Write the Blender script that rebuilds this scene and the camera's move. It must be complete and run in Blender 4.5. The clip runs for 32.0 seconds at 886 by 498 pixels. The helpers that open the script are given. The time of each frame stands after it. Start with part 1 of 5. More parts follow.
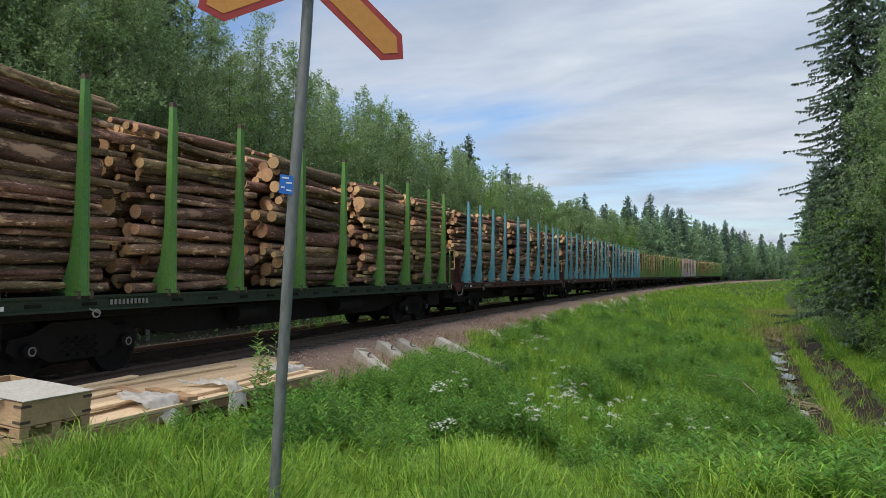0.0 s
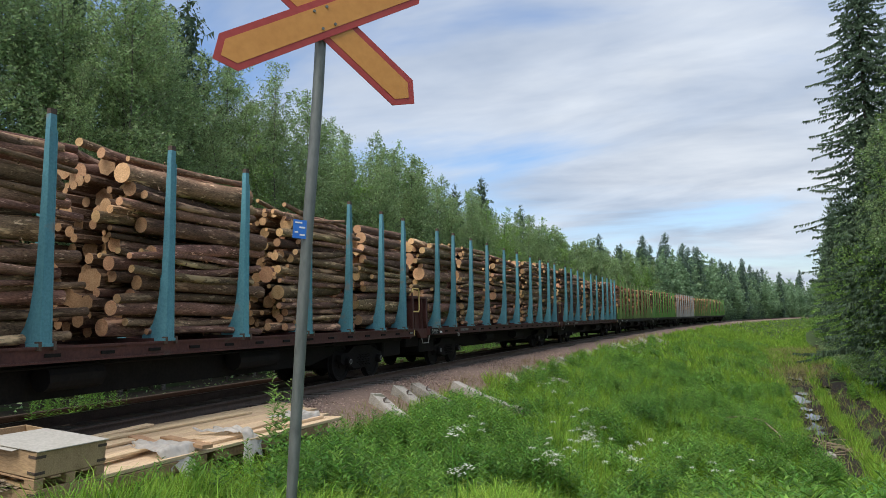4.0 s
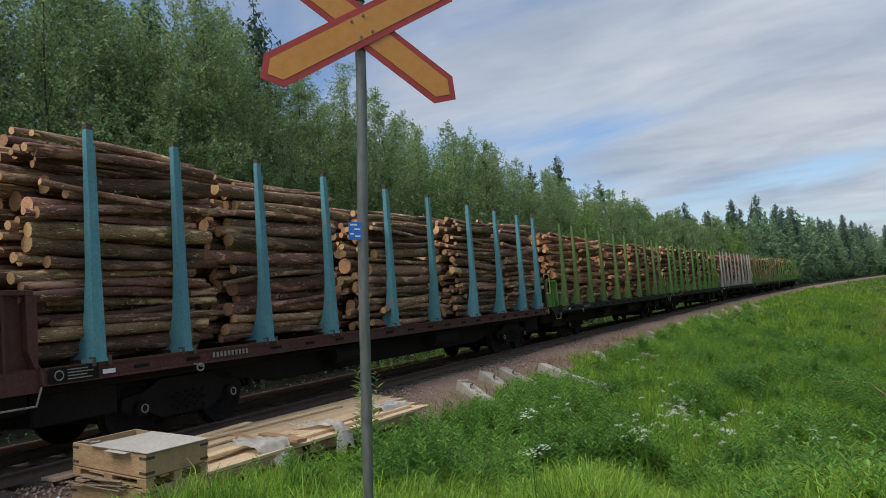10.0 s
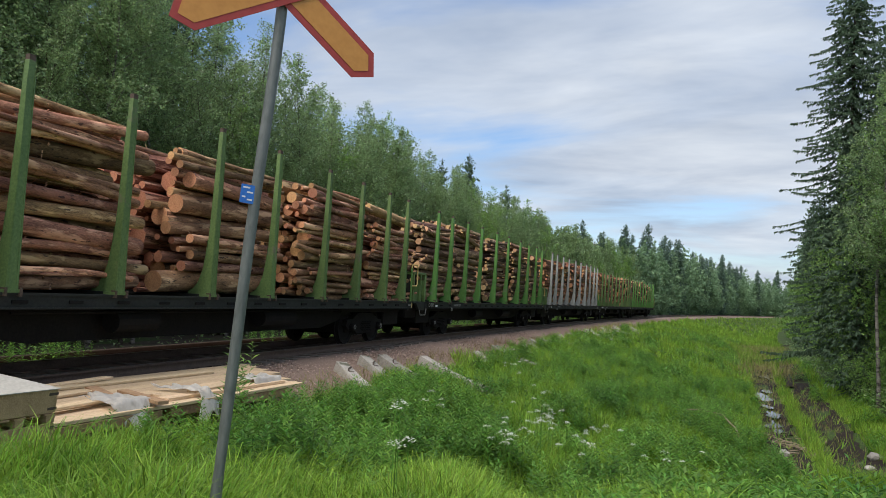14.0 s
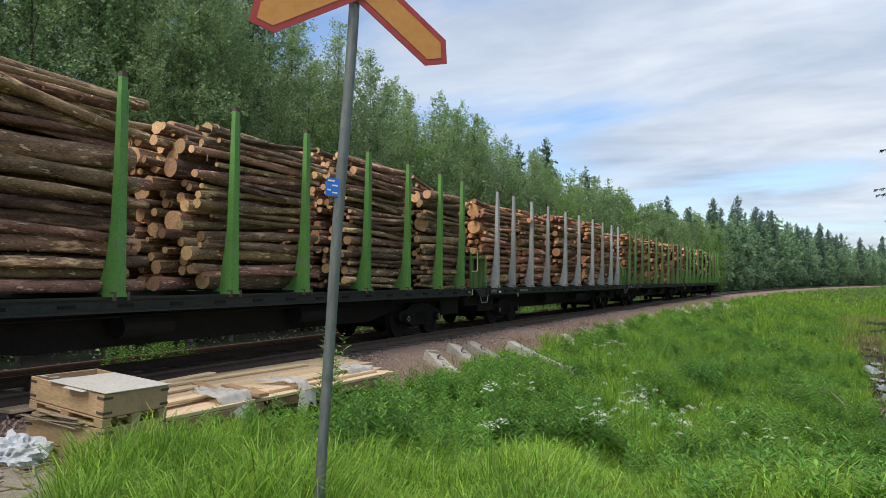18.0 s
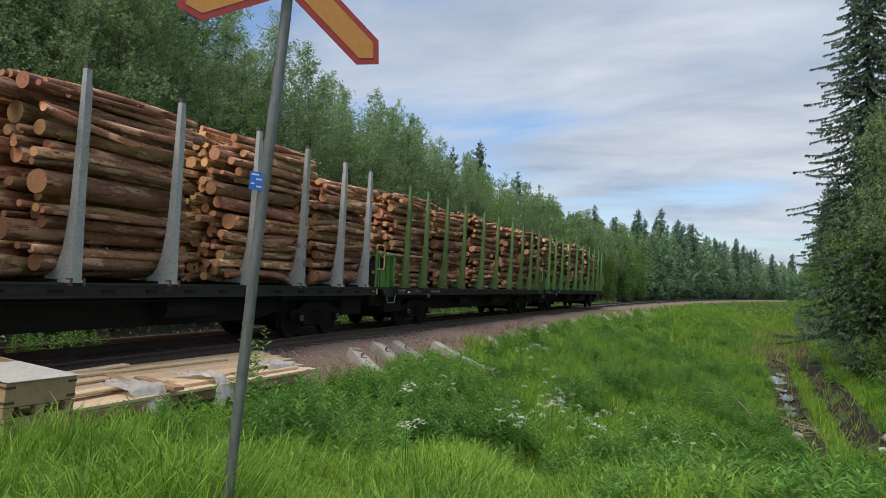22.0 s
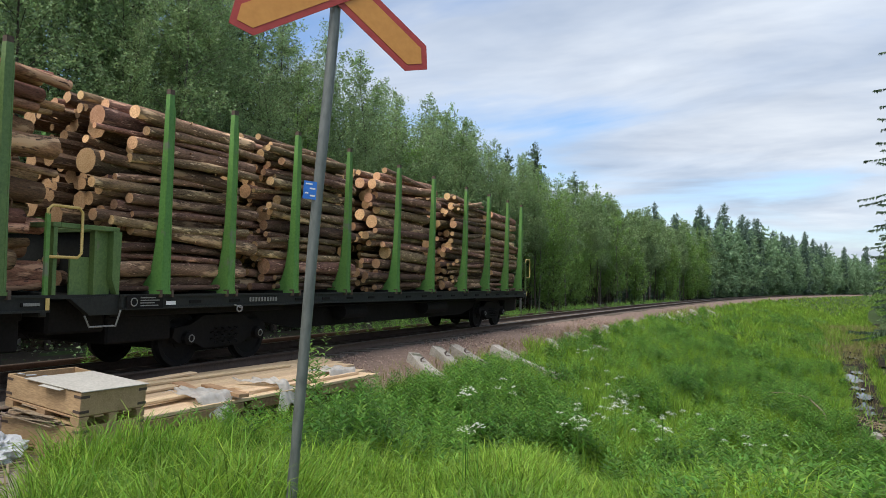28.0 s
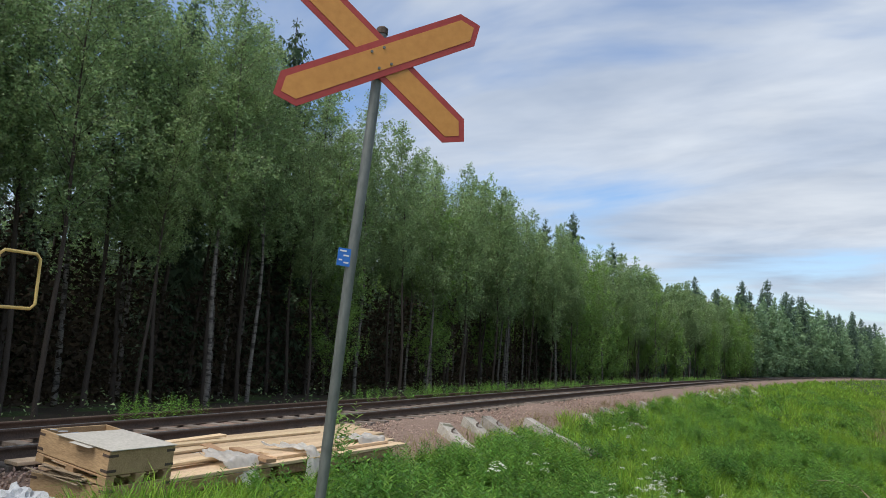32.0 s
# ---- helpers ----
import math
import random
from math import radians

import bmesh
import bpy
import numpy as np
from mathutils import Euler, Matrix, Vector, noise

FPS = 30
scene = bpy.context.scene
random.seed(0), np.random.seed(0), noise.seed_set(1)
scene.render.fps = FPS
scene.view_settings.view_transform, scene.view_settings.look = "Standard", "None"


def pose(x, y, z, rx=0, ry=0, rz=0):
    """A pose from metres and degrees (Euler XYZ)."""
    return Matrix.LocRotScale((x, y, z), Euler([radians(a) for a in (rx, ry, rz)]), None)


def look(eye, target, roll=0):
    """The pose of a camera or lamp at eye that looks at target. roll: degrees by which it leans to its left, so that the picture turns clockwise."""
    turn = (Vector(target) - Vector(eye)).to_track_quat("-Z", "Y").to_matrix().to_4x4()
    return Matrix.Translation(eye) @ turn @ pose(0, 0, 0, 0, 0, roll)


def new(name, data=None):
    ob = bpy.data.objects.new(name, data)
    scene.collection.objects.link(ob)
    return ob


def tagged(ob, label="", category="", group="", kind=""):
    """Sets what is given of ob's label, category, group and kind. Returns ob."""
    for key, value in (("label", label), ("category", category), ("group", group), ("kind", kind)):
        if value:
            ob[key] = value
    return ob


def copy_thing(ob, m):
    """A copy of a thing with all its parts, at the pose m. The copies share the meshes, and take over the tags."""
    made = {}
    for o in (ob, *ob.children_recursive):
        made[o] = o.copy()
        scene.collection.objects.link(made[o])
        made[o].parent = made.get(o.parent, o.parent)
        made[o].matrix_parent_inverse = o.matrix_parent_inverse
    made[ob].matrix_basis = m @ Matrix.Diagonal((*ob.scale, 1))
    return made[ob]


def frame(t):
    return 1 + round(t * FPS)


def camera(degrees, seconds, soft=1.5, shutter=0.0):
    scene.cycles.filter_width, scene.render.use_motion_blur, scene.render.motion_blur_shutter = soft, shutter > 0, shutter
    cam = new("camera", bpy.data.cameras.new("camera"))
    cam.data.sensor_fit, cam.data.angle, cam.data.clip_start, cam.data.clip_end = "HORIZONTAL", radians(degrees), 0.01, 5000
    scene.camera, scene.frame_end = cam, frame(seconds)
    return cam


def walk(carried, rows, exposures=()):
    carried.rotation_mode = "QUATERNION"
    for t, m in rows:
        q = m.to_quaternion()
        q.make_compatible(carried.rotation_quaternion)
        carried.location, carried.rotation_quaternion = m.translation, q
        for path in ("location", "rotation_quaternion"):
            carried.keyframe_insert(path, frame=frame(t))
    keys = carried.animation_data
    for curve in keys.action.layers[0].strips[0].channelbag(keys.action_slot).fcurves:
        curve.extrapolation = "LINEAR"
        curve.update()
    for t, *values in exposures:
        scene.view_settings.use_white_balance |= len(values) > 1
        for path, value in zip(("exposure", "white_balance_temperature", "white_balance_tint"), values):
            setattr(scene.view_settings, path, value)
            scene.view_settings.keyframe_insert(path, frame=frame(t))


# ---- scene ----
# The place: a forest railway with a long timber train that rolls past a small level crossing.
# x: across the line (0 at the near rail's head), y: along the line, z: 0 at the rail top.
cam = camera(62.625, 32.0, soft=0.7)
PATH = [
    # seconds, x, y, z, yaw, pitch, lean
    (0, 9.109, 0.034, 1.579, 18.30, 2.05, -0.05),
    (0.5, 9.117, 0.006, 1.585, 19.83, 3.89, -0.11),
    (1, 9.143, 0.008, 1.594, 18.57, 5.21, -0.47),
    (1.5, 9.149, 0.023, 1.586, 18.39, 5.32, -0.84),
    (2, 9.156, 0.040, 1.589, 18.42, 5.27, -0.84),
    (2.5, 9.161, 0.049, 1.585, 18.57, 5.25, -1.17),
    (3, 9.132, 0.048, 1.565, 18.53, 5.29, -1.19),
    (3.5, 9.112, 0.048, 1.569, 19.00, 5.16, -1.13),
    (5.5, 9.135, 0.015, 1.590, 19.83, 7.18, -0.59),
    (6, 9.153, 0.007, 1.602, 20.07, 7.19, -1.89),
    (6.5, 9.160, -0.001, 1.586, 19.99, 7.34, -2.33),
    (7, 9.181, -0.004, 1.587, 20.13, 7.33, -2.27),
    (7.5, 9.188, -0.009, 1.589, 20.12, 7.28, -2.30),
    (8, 9.184, -0.026, 1.583, 20.78, 7.27, -2.33),
    (8.5, 9.189, -0.038, 1.579, 22.73, 7.27, -1.98),
    (9, 9.187, -0.064, 1.593, 25.21, 7.13, -0.92),
    (9.5, 9.246, -0.052, 1.596, 25.13, 4.78, -3.99),
    (10, 9.336, -0.012, 1.585, 25.99, 4.65, -5.09),
    (10.5, 9.302, 0.014, 1.573, 23.26, 4.92, -1.82),
    (11, 9.250, 0.023, 1.565, 21.84, 4.96, 3.18),
    (11.5, 9.267, 0.062, 1.564, 15.57, 5.86, 6.08),
    (12, 9.275, 0.103, 1.556, 15.57, 5.35, 6.11),
    (12.5, 9.301, 0.129, 1.560, 15.73, 3.77, 6.26),
    (13, 9.328, 0.127, 1.557, 15.73, 3.80, 6.19),
    (13.5, 9.336, 0.108, 1.568, 16.13, 3.65, 5.98),
    (14, 9.341, 0.078, 1.584, 18.16, 3.53, 3.17),
    (14.5, 9.339, 0.042, 1.587, 19.21, 3.47, 1.73),
    (15, 9.336, 0.028, 1.571, 21.39, 3.52, 1.42),
    (15.5, 9.349, 0.034, 1.569, 21.52, 3.50, 1.39),
    (17.5, 9.344, 0.027, 1.561, 24.59, 2.56, 0.57),
    (18, 9.347, 0.033, 1.551, 24.53, 2.38, 0.20),
    (18.5, 9.336, 0.019, 1.551, 22.40, 2.21, -0.05),
    (19, 9.338, 0.031, 1.547, 20.66, 2.40, 2.18),
    (19.5, 9.337, 0.031, 1.524, 20.37, 2.19, 2.63),
    (20, 9.348, 0.039, 1.533, 20.05, 1.99, 3.36),
    (20.5, 9.379, 0.048, 1.534, 19.78, 1.96, 3.38),
    (21, 9.401, 0.063, 1.543, 17.91, 2.09, 3.20),
    (21.5, 9.397, 0.046, 1.556, 17.43, 1.96, 2.78),
    (22, 9.402, 0.018, 1.562, 19.07, 2.46, 2.57),
    (22.5, 9.409, 0.014, 1.564, 20.61, 2.77, 2.37),
    (23, 9.401, -0.002, 1.572, 22.30, 3.56, 2.01),
    (23.5, 9.383, -0.000, 1.562, 24.01, 3.59, 1.98),
    (24, 9.391, 0.015, 1.562, 24.24, 3.58, 1.94),
    (24.5, 9.398, 0.041, 1.566, 25.00, 3.52, 2.03),
    (26.5, 9.432, 0.104, 1.576, 24.74, 2.99, -0.12),
    (27, 9.426, 0.098, 1.585, 21.90, 2.76, -1.25),
    (27.5, 9.413, 0.061, 1.567, 22.08, 2.71, -0.26),
    (28, 9.419, 0.042, 1.567, 23.60, 2.57, 1.14),
    (28.5, 9.423, 0.044, 1.584, 25.15, 2.35, 1.59),
    (29, 9.415, 0.049, 1.581, 27.43, 2.21, 2.06),
    (29.5, 9.414, 0.063, 1.580, 27.61, 2.57, 2.20),
    (30, 9.407, 0.087, 1.580, 27.23, 2.76, 2.54),
    (30.5, 9.406, 0.084, 1.584, 26.58, 3.86, 3.20),
    (31, 9.411, 0.083, 1.598, 25.97, 5.22, 3.39),
    (31.5, 9.424, 0.072, 1.587, 26.05, 6.94, 3.28),
    (32, 9.435, 0.067, 1.585, 26.69, 7.77, 3.14),
]


def seen_from(x, y, z, yaw, pitch, lean):
    """A camera's pose from its place, its turn to the left of +y, its tilt upwards and its lean to the left."""
    return pose(x, y, z, 0, 0, yaw) @ pose(0, 0, 0, 90 + pitch) @ pose(0, 0, 0, 0, 0, lean)


walk(cam, [(r[0], seen_from(*r[1:])) for r in PATH], exposures=[(0, 0.0), (1, -0.02), (2, 0.1), (3, 0.12), (6, 0.02), (8.3, 0.0), (9, 0.14), (9.5, 0.0), (10, -0.24), (10.5, -0.05), (11, 0.14), (12, 0.25), (13, 0.22), (14, 0.04), (15, 0.22), (17.5, 0.2), (18.3, 0.2), (19.2, 0.08), (20, 0.14), (21, 0.05), (22, -0.06), (23.5, 0.03), (25, 0.1), (28, 0.2), (30, 0.1), (31, -0.06), (32, 0.04)])

# ---- sky, sun ----
SUN_UP, SUN_TURN = 60.0, 200.0  # degrees above the horizon, degrees from +y towards +x


def make_world():
    w = bpy.data.worlds.new("sky")
    scene.world = w
    w.use_nodes = True
    nt = w.node_tree
    nt.nodes.clear()
    n = nt.nodes.new
    out, bg = n("ShaderNodeOutputWorld"), n("ShaderNodeBackground")
    sky = n("ShaderNodeTexSky")
    sky.sky_type, sky.sun_disc = "NISHITA", False
    sky.sun_elevation, sky.sun_rotation = radians(SUN_UP), radians(SUN_TURN)
    sky.air_density, sky.dust_density, sky.ozone_density = 1.0, 1.2, 1.5
    tc, sep = n("ShaderNodeTexCoord"), n("ShaderNodeSeparateXYZ")
    nt.links.new(tc.outputs["Generated"], sep.inputs[0])
    # clouds lie on a level sheet: the direction over its height
    up = n("ShaderNodeMath")
    up.operation = "MAXIMUM"
    up.inputs[1].default_value = 0.0
    nt.links.new(sep.outputs["Z"], up.inputs[0])
    add = n("ShaderNodeMath")
    add.operation = "ADD"
    add.inputs[1].default_value = 0.16
    nt.links.new(up.outputs[0], add.inputs[0])
    dv = n("ShaderNodeVectorMath")
    dv.operation = "DIVIDE"
    comb = n("ShaderNodeCombineXYZ")
    for i in range(3):
        nt.links.new(add.outputs[0], comb.inputs[i])
    nt.links.new(tc.outputs["Generated"], dv.inputs[0])
    nt.links.new(comb.outputs[0], dv.inputs[1])
    flat = n("ShaderNodeMapping")
    flat.inputs["Scale"].default_value = (0.55, 1.0, 0.15)
    flat.inputs["Rotation"].default_value = (0, 0, radians(24))
    flat.inputs["Location"].default_value = (2.3, 0.45, 0)
    nt.links.new(dv.outputs[0], flat.inputs[0])

    def fbm(scale, detail, rough, warp):
        t = n("ShaderNodeTexNoise")
        t.inputs["Scale"].default_value, t.inputs["Detail"].default_value = scale, detail
        t.inputs["Roughness"].default_value, t.inputs["Distortion"].default_value = rough, warp
        nt.links.new(flat.outputs[0], t.inputs["Vector"])
        return t

    def ramp(src, stops):
        r = n("ShaderNodeValToRGB")
        e = r.color_ramp.elements
        e[0].position, e[0].color = stops[0][0], (*stops[0][1], 1)
        e[1].position, e[1].color = stops[-1][0], (*stops[-1][1], 1)
        for p, c in stops[1:-1]:
            k = e.new(p)
            k.color = (*c, 1)
        nt.links.new(src, r.inputs[0])
        return r

    cover = ramp(fbm(1.05, 6, 0.52, 0.5).outputs["Fac"], [(0.38, (0, 0, 0)), (0.51, (0.84, 0.84, 0.84)), (0.64, (1, 1, 1))])
    shade = ramp(fbm(2.1, 5, 0.55, 0.3).outputs["Fac"], [(0.3, (3.95, 4.7, 5.95)), (0.5, (5.75, 6.4, 7.4)), (0.7, (7.55, 8.1, 8.8))])
    mix = n("ShaderNodeMix")
    mix.data_type = "RGBA"
    nt.links.new(cover.outputs[0], mix.inputs["Factor"])
    gain = n("ShaderNodeMix")
    gain.data_type, gain.blend_type = "RGBA", "MULTIPLY"
    gain.inputs["Factor"].default_value = 1.0
    gain.inputs[7].default_value = (1.5, 1.6, 1.75, 1)
    nt.links.new(sky.outputs[0], gain.inputs[6])
    nt.links.new(gain.outputs[2], mix.inputs[6])
    nt.links.new(shade.outputs[0], mix.inputs[7])
    nt.links.new(mix.outputs[2], bg.inputs[0])
    bg.inputs[1].default_value = 0.1
    nt.links.new(bg.outputs[0], out.inputs[0])


make_world()
sun = new("sun", bpy.data.lights.new("sun", "SUN"))
sun.data.energy, sun.data.angle, sun.data.color = 3.2, radians(40), (1.0, 0.95, 0.88)
a, e = radians(SUN_TURN), radians(SUN_UP)
sun.matrix_world = look((30 * math.sin(a) * math.cos(e), 30 * math.cos(a) * math.cos(e), 30 * math.sin(e)), (0, 0, 0))


# ---- materials ----
def material(name, dark, light, rough=0.8, metal=0.0, scale=8.0, stretch=(1, 1, 1), bump=0.15, fine=60.0, vary=0.0, spots=None, flecks=None, coords="Object", translucent=0.0, island=False, spec=0.4, big=0.35):
    """Two colours mixed by coarse and fine noise, with relief; vary: value change from piece to piece; spots: a third colour in patches."""
    m = bpy.data.materials.new(name)
    m.use_nodes = True
    nt = m.node_tree
    n, link = nt.nodes.new, nt.links.new
    bs = nt.nodes["Principled BSDF"]
    tc, mp = n("ShaderNodeTexCoord"), n("ShaderNodeMapping")
    mp.inputs["Scale"].default_value = stretch
    link(tc.outputs[coords], mp.inputs[0])
    info = n("ShaderNodeObjectInfo")
    geo = n("ShaderNodeNewGeometry")
    rnd = geo.outputs["Random Per Island"] if island else info.outputs["Random"]
    off = n("ShaderNodeVectorMath")
    off.operation = "ADD"
    sc = n("ShaderNodeMath")
    sc.operation = "MULTIPLY"
    sc.inputs[1].default_value = 37.0
    link(rnd, sc.inputs[0])
    link(mp.outputs[0], off.inputs[0])
    link(sc.outputs[0], off.inputs[1])

    def tex(s, d, whole=False):
        t = n("ShaderNodeTexNoise")
        t.inputs["Scale"].default_value, t.inputs["Detail"].default_value, t.inputs["Roughness"].default_value = s, d, 0.6
        link(mp.outputs[0] if whole else off.outputs[0], t.inputs["Vector"])
        return t

    coarse, grain = tex(scale, 4, island), tex(fine, 3)
    both = n("ShaderNodeMix")
    both.data_type = "FLOAT"
    both.inputs[0].default_value = big
    link(grain.outputs["Fac"], both.inputs[2])
    link(coarse.outputs["Fac"], both.inputs[3])
    r = n("ShaderNodeValToRGB")
    r.color_ramp.elements[0].position, r.color_ramp.elements[0].color = 0.32, (*dark, 1)
    r.color_ramp.elements[1].position, r.color_ramp.elements[1].color = 0.68, (*light, 1)
    link(both.outputs[0], r.inputs[0])
    col = r.outputs[0]
    if spots:
        t = tex(scale * 0.6, 5)
        k = n("ShaderNodeValToRGB")
        k.color_ramp.elements[0].position, k.color_ramp.elements[1].position = spots[1], spots[1] + 0.07
        link(t.outputs["Fac"], k.inputs[0])
        mx = n("ShaderNodeMix")
        mx.data_type = "RGBA"
        link(k.outputs[0], mx.inputs[0])
        link(col, mx.inputs[6])
        mx.inputs[7].default_value = (*spots[0], 1)
        col = mx.outputs[2]
    if flecks:
        t = tex(flecks[2], 3)
        k = n("ShaderNodeValToRGB")
        k.color_ramp.elements[0].position, k.color_ramp.elements[1].position = flecks[1], flecks[1] + 0.05
        link(t.outputs["Fac"], k.inputs[0])
        mx = n("ShaderNodeMix")
        mx.data_type = "RGBA"
        link(k.outputs[0], mx.inputs[0])
        link(col, mx.inputs[6])
        mx.inputs[7].default_value = (*flecks[0], 1)
        col = mx.outputs[2]
    if vary:
        hs = n("ShaderNodeHueSaturation")
        v = n("ShaderNodeMapRange")
        v.inputs["To Min"].default_value, v.inputs["To Max"].default_value = 1 - vary, 1 + vary
        link(rnd, v.inputs[0])
        link(v.outputs[0], hs.inputs["Value"])
        hv = n("ShaderNodeMapRange")
        hv.inputs["To Min"].default_value, hv.inputs["To Max"].default_value = 0.5 - vary * 0.04, 0.5 + vary * 0.04
        rr = n("ShaderNodeMath")
        rr.operation = "FRACT"
        link(sc.outputs[0], rr.inputs[0])
        link(rr.outputs[0], hv.inputs[0])
        link(hv.outputs[0], hs.inputs["Hue"])
        link(col, hs.inputs["Color"])
        col = hs.outputs[0]
    link(col, bs.inputs["Base Color"])
    bs.inputs["Roughness"].default_value, bs.inputs["Metallic"].default_value = rough, metal
    bs.inputs["Specular IOR Level"].default_value = spec
    if bump:
        b = n("ShaderNodeBump")
        b.inputs["Strength"].default_value, b.inputs["Distance"].default_value = bump, 0.02
        link(both.outputs[0], b.inputs["Height"])
        link(b.outputs[0], bs.inputs["Normal"])
    if translucent:
        tr, ms = n("ShaderNodeBsdfTranslucent"), n("ShaderNodeMixShader")
        link(col, tr.inputs[0])
        ms.inputs[0].default_value = translucent
        link(bs.outputs[0], ms.inputs[1])
        link(tr.outputs[0], ms.inputs[2])
        link(ms.outputs[0], nt.nodes["Material Output"].inputs[0])
    return m


M = {}
M["bark"] = material("bark", (0.042, 0.022, 0.014), (0.37, 0.215, 0.13), 0.88, scale=2.6, stretch=(3.5, 0.8, 3.5), fine=22, bump=1.0, vary=0.6, spots=((0.6, 0.385, 0.23), 0.575), flecks=((0.62, 0.42, 0.27), 0.61, 5.5), big=0.5)
M["bark_pale"] = material("bark_pale", (0.09, 0.043, 0.026), (0.5, 0.255, 0.135), 0.88, scale=2.6, stretch=(3.5, 0.8, 3.5), fine=22, bump=1.0, vary=0.55, spots=((0.66, 0.4, 0.23), 0.53), flecks=((0.1, 0.05, 0.032), 0.61, 5.0), big=0.5)
M["cut_wood"] = material("cut_wood", (0.42, 0.17, 0.08), (0.74, 0.4, 0.2), 0.85, scale=7, fine=45, bump=0.2, vary=0.42)
M["cut_pale"] = material("pale_cut_wood", (0.44, 0.22, 0.095), (0.8, 0.52, 0.285), 0.85, scale=7, fine=45, bump=0.2, vary=0.35)
M["paint_green"] = material("paint_green", (0.078, 0.195, 0.042), (0.135, 0.295, 0.07), 0.55, scale=3, fine=25, bump=0.08, vary=0.12, spots=((0.16, 0.19, 0.12), 0.63))
M["paint_teal"] = material("paint_teal", (0.07, 0.22, 0.27), (0.13, 0.34, 0.39), 0.55, scale=3, fine=25, bump=0.08, vary=0.15, spots=((0.2, 0.24, 0.24), 0.62))
M["paint_grey"] = material("paint_grey", (0.25, 0.26, 0.25), (0.42, 0.43, 0.41), 0.6, scale=3, fine=25, bump=0.08, vary=0.15, spots=((0.2, 0.17, 0.13), 0.64))
M["paint_olive"] = material("paint_olive", (0.08, 0.14, 0.042), (0.15, 0.23, 0.075), 0.55, scale=3, fine=25, bump=0.08, vary=0.12, spots=((0.17, 0.17, 0.1), 0.63))
M["frame_dark"] = material("frame_dark", (0.008, 0.009, 0.008), (0.024, 0.026, 0.022), 0.75, scale=2, fine=20, bump=0.1, spots=((0.05, 0.042, 0.03), 0.66))
M["frame_green"] = material("frame_green", (0.01, 0.02, 0.01), (0.026, 0.042, 0.023), 0.75, scale=2, fine=20, bump=0.1, spots=((0.05, 0.045, 0.035), 0.66))
M["frame_red"] = material("frame_red", (0.045, 0.015, 0.013), (0.1, 0.036, 0.028), 0.7, scale=2, fine=20, bump=0.1, spots=((0.07, 0.05, 0.04), 0.62))
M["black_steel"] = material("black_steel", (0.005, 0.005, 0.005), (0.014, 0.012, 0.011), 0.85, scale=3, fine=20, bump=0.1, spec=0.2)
M["rail_yellow"] = material("rail_yellow", (0.5, 0.33, 0.08), (0.72, 0.55, 0.22), 0.5, scale=6, bump=0.03)
M["pale_mark"] = material("pale_mark", (0.12, 0.12, 0.11), (0.3, 0.3, 0.28), 0.7, scale=20, bump=0.0)
M["rail_side"] = material("rail_rust", (0.05, 0.034, 0.026), (0.13, 0.09, 0.066), 0.8, scale=4, fine=40, bump=0.15)
M["rail_top"] = material("rail_running_top", (0.2, 0.19, 0.18), (0.4, 0.38, 0.36), 0.32, metal=0.9, scale=3, bump=0.02)
M["sleeper"] = material("sleeper_concrete", (0.1, 0.083, 0.068), (0.24, 0.2, 0.165), 0.95, scale=3, fine=40, bump=0.3, vary=0.2)
M["old_sleeper"] = material("old_concrete", (0.17, 0.155, 0.135), (0.46, 0.425, 0.37), 0.95, scale=4, fine=40, bump=0.35, vary=0.25, spots=((0.1, 0.098, 0.068), 0.58))
M["ballast"] = material("ballast", (0.115, 0.074, 0.056), (0.31, 0.22, 0.17), 0.95, scale=6, fine=28, bump=0.9, big=0.35)
M["stone"] = material("ballast_stone", (0.2, 0.135, 0.105), (0.46, 0.34, 0.275), 0.95, scale=9, fine=40, bump=0.3, island=True, vary=0.35)
M["soil"] = material("soil", (0.02, 0.035, 0.008), (0.06, 0.1, 0.02), 1.0, scale=0.5, fine=9, bump=0.6)
M["mud"] = material("mud", (0.012, 0.009, 0.007), (0.04, 0.03, 0.021), 0.85, scale=2.2, fine=14, bump=0.8, spec=0.2)
# brown of the forest floor; the brush uses it too, as painted deep shade
M["litter"] = material("leaf_litter_and_shade", (0.018, 0.013, 0.008), (0.06, 0.045, 0.025), 1.0, scale=1.2, fine=12, bump=0.8)
M["road_dirt"] = material("road_dirt", (0.13, 0.105, 0.08), (0.32, 0.27, 0.215), 0.95, scale=1.8, fine=25, bump=0.5)
M["water"] = material("ditch_water", (0.012, 0.012, 0.01), (0.02, 0.02, 0.017), 0.03, scale=3, bump=0.02, spec=0.8)
M["grass"] = material("grass_blade", (0.08, 0.205, 0.019), (0.375, 0.555, 0.075), 0.5, scale=0.5, fine=2.5, bump=0, vary=0.5, island=True, translucent=0.45, spec=0.3, big=0.6)
M["grass_dry"] = material("grass_dry", (0.22, 0.2, 0.07), (0.4, 0.36, 0.17), 0.7, scale=0.5, fine=3, bump=0, vary=0.2, island=True, translucent=0.3, spec=0.2)
M["weed"] = material("weed_leaf", (0.05, 0.14, 0.024), (0.23, 0.43, 0.07), 0.45, scale=0.5, fine=3, bump=0, vary=0.5, island=True, translucent=0.4, spec=0.4, big=0.6)
M["dock"] = material("dry_dock_leaf", (0.11, 0.08, 0.035), (0.3, 0.23, 0.11), 0.7, scale=0.8, fine=3, bump=0, vary=0.4, island=True, translucent=0.3, spec=0.2)
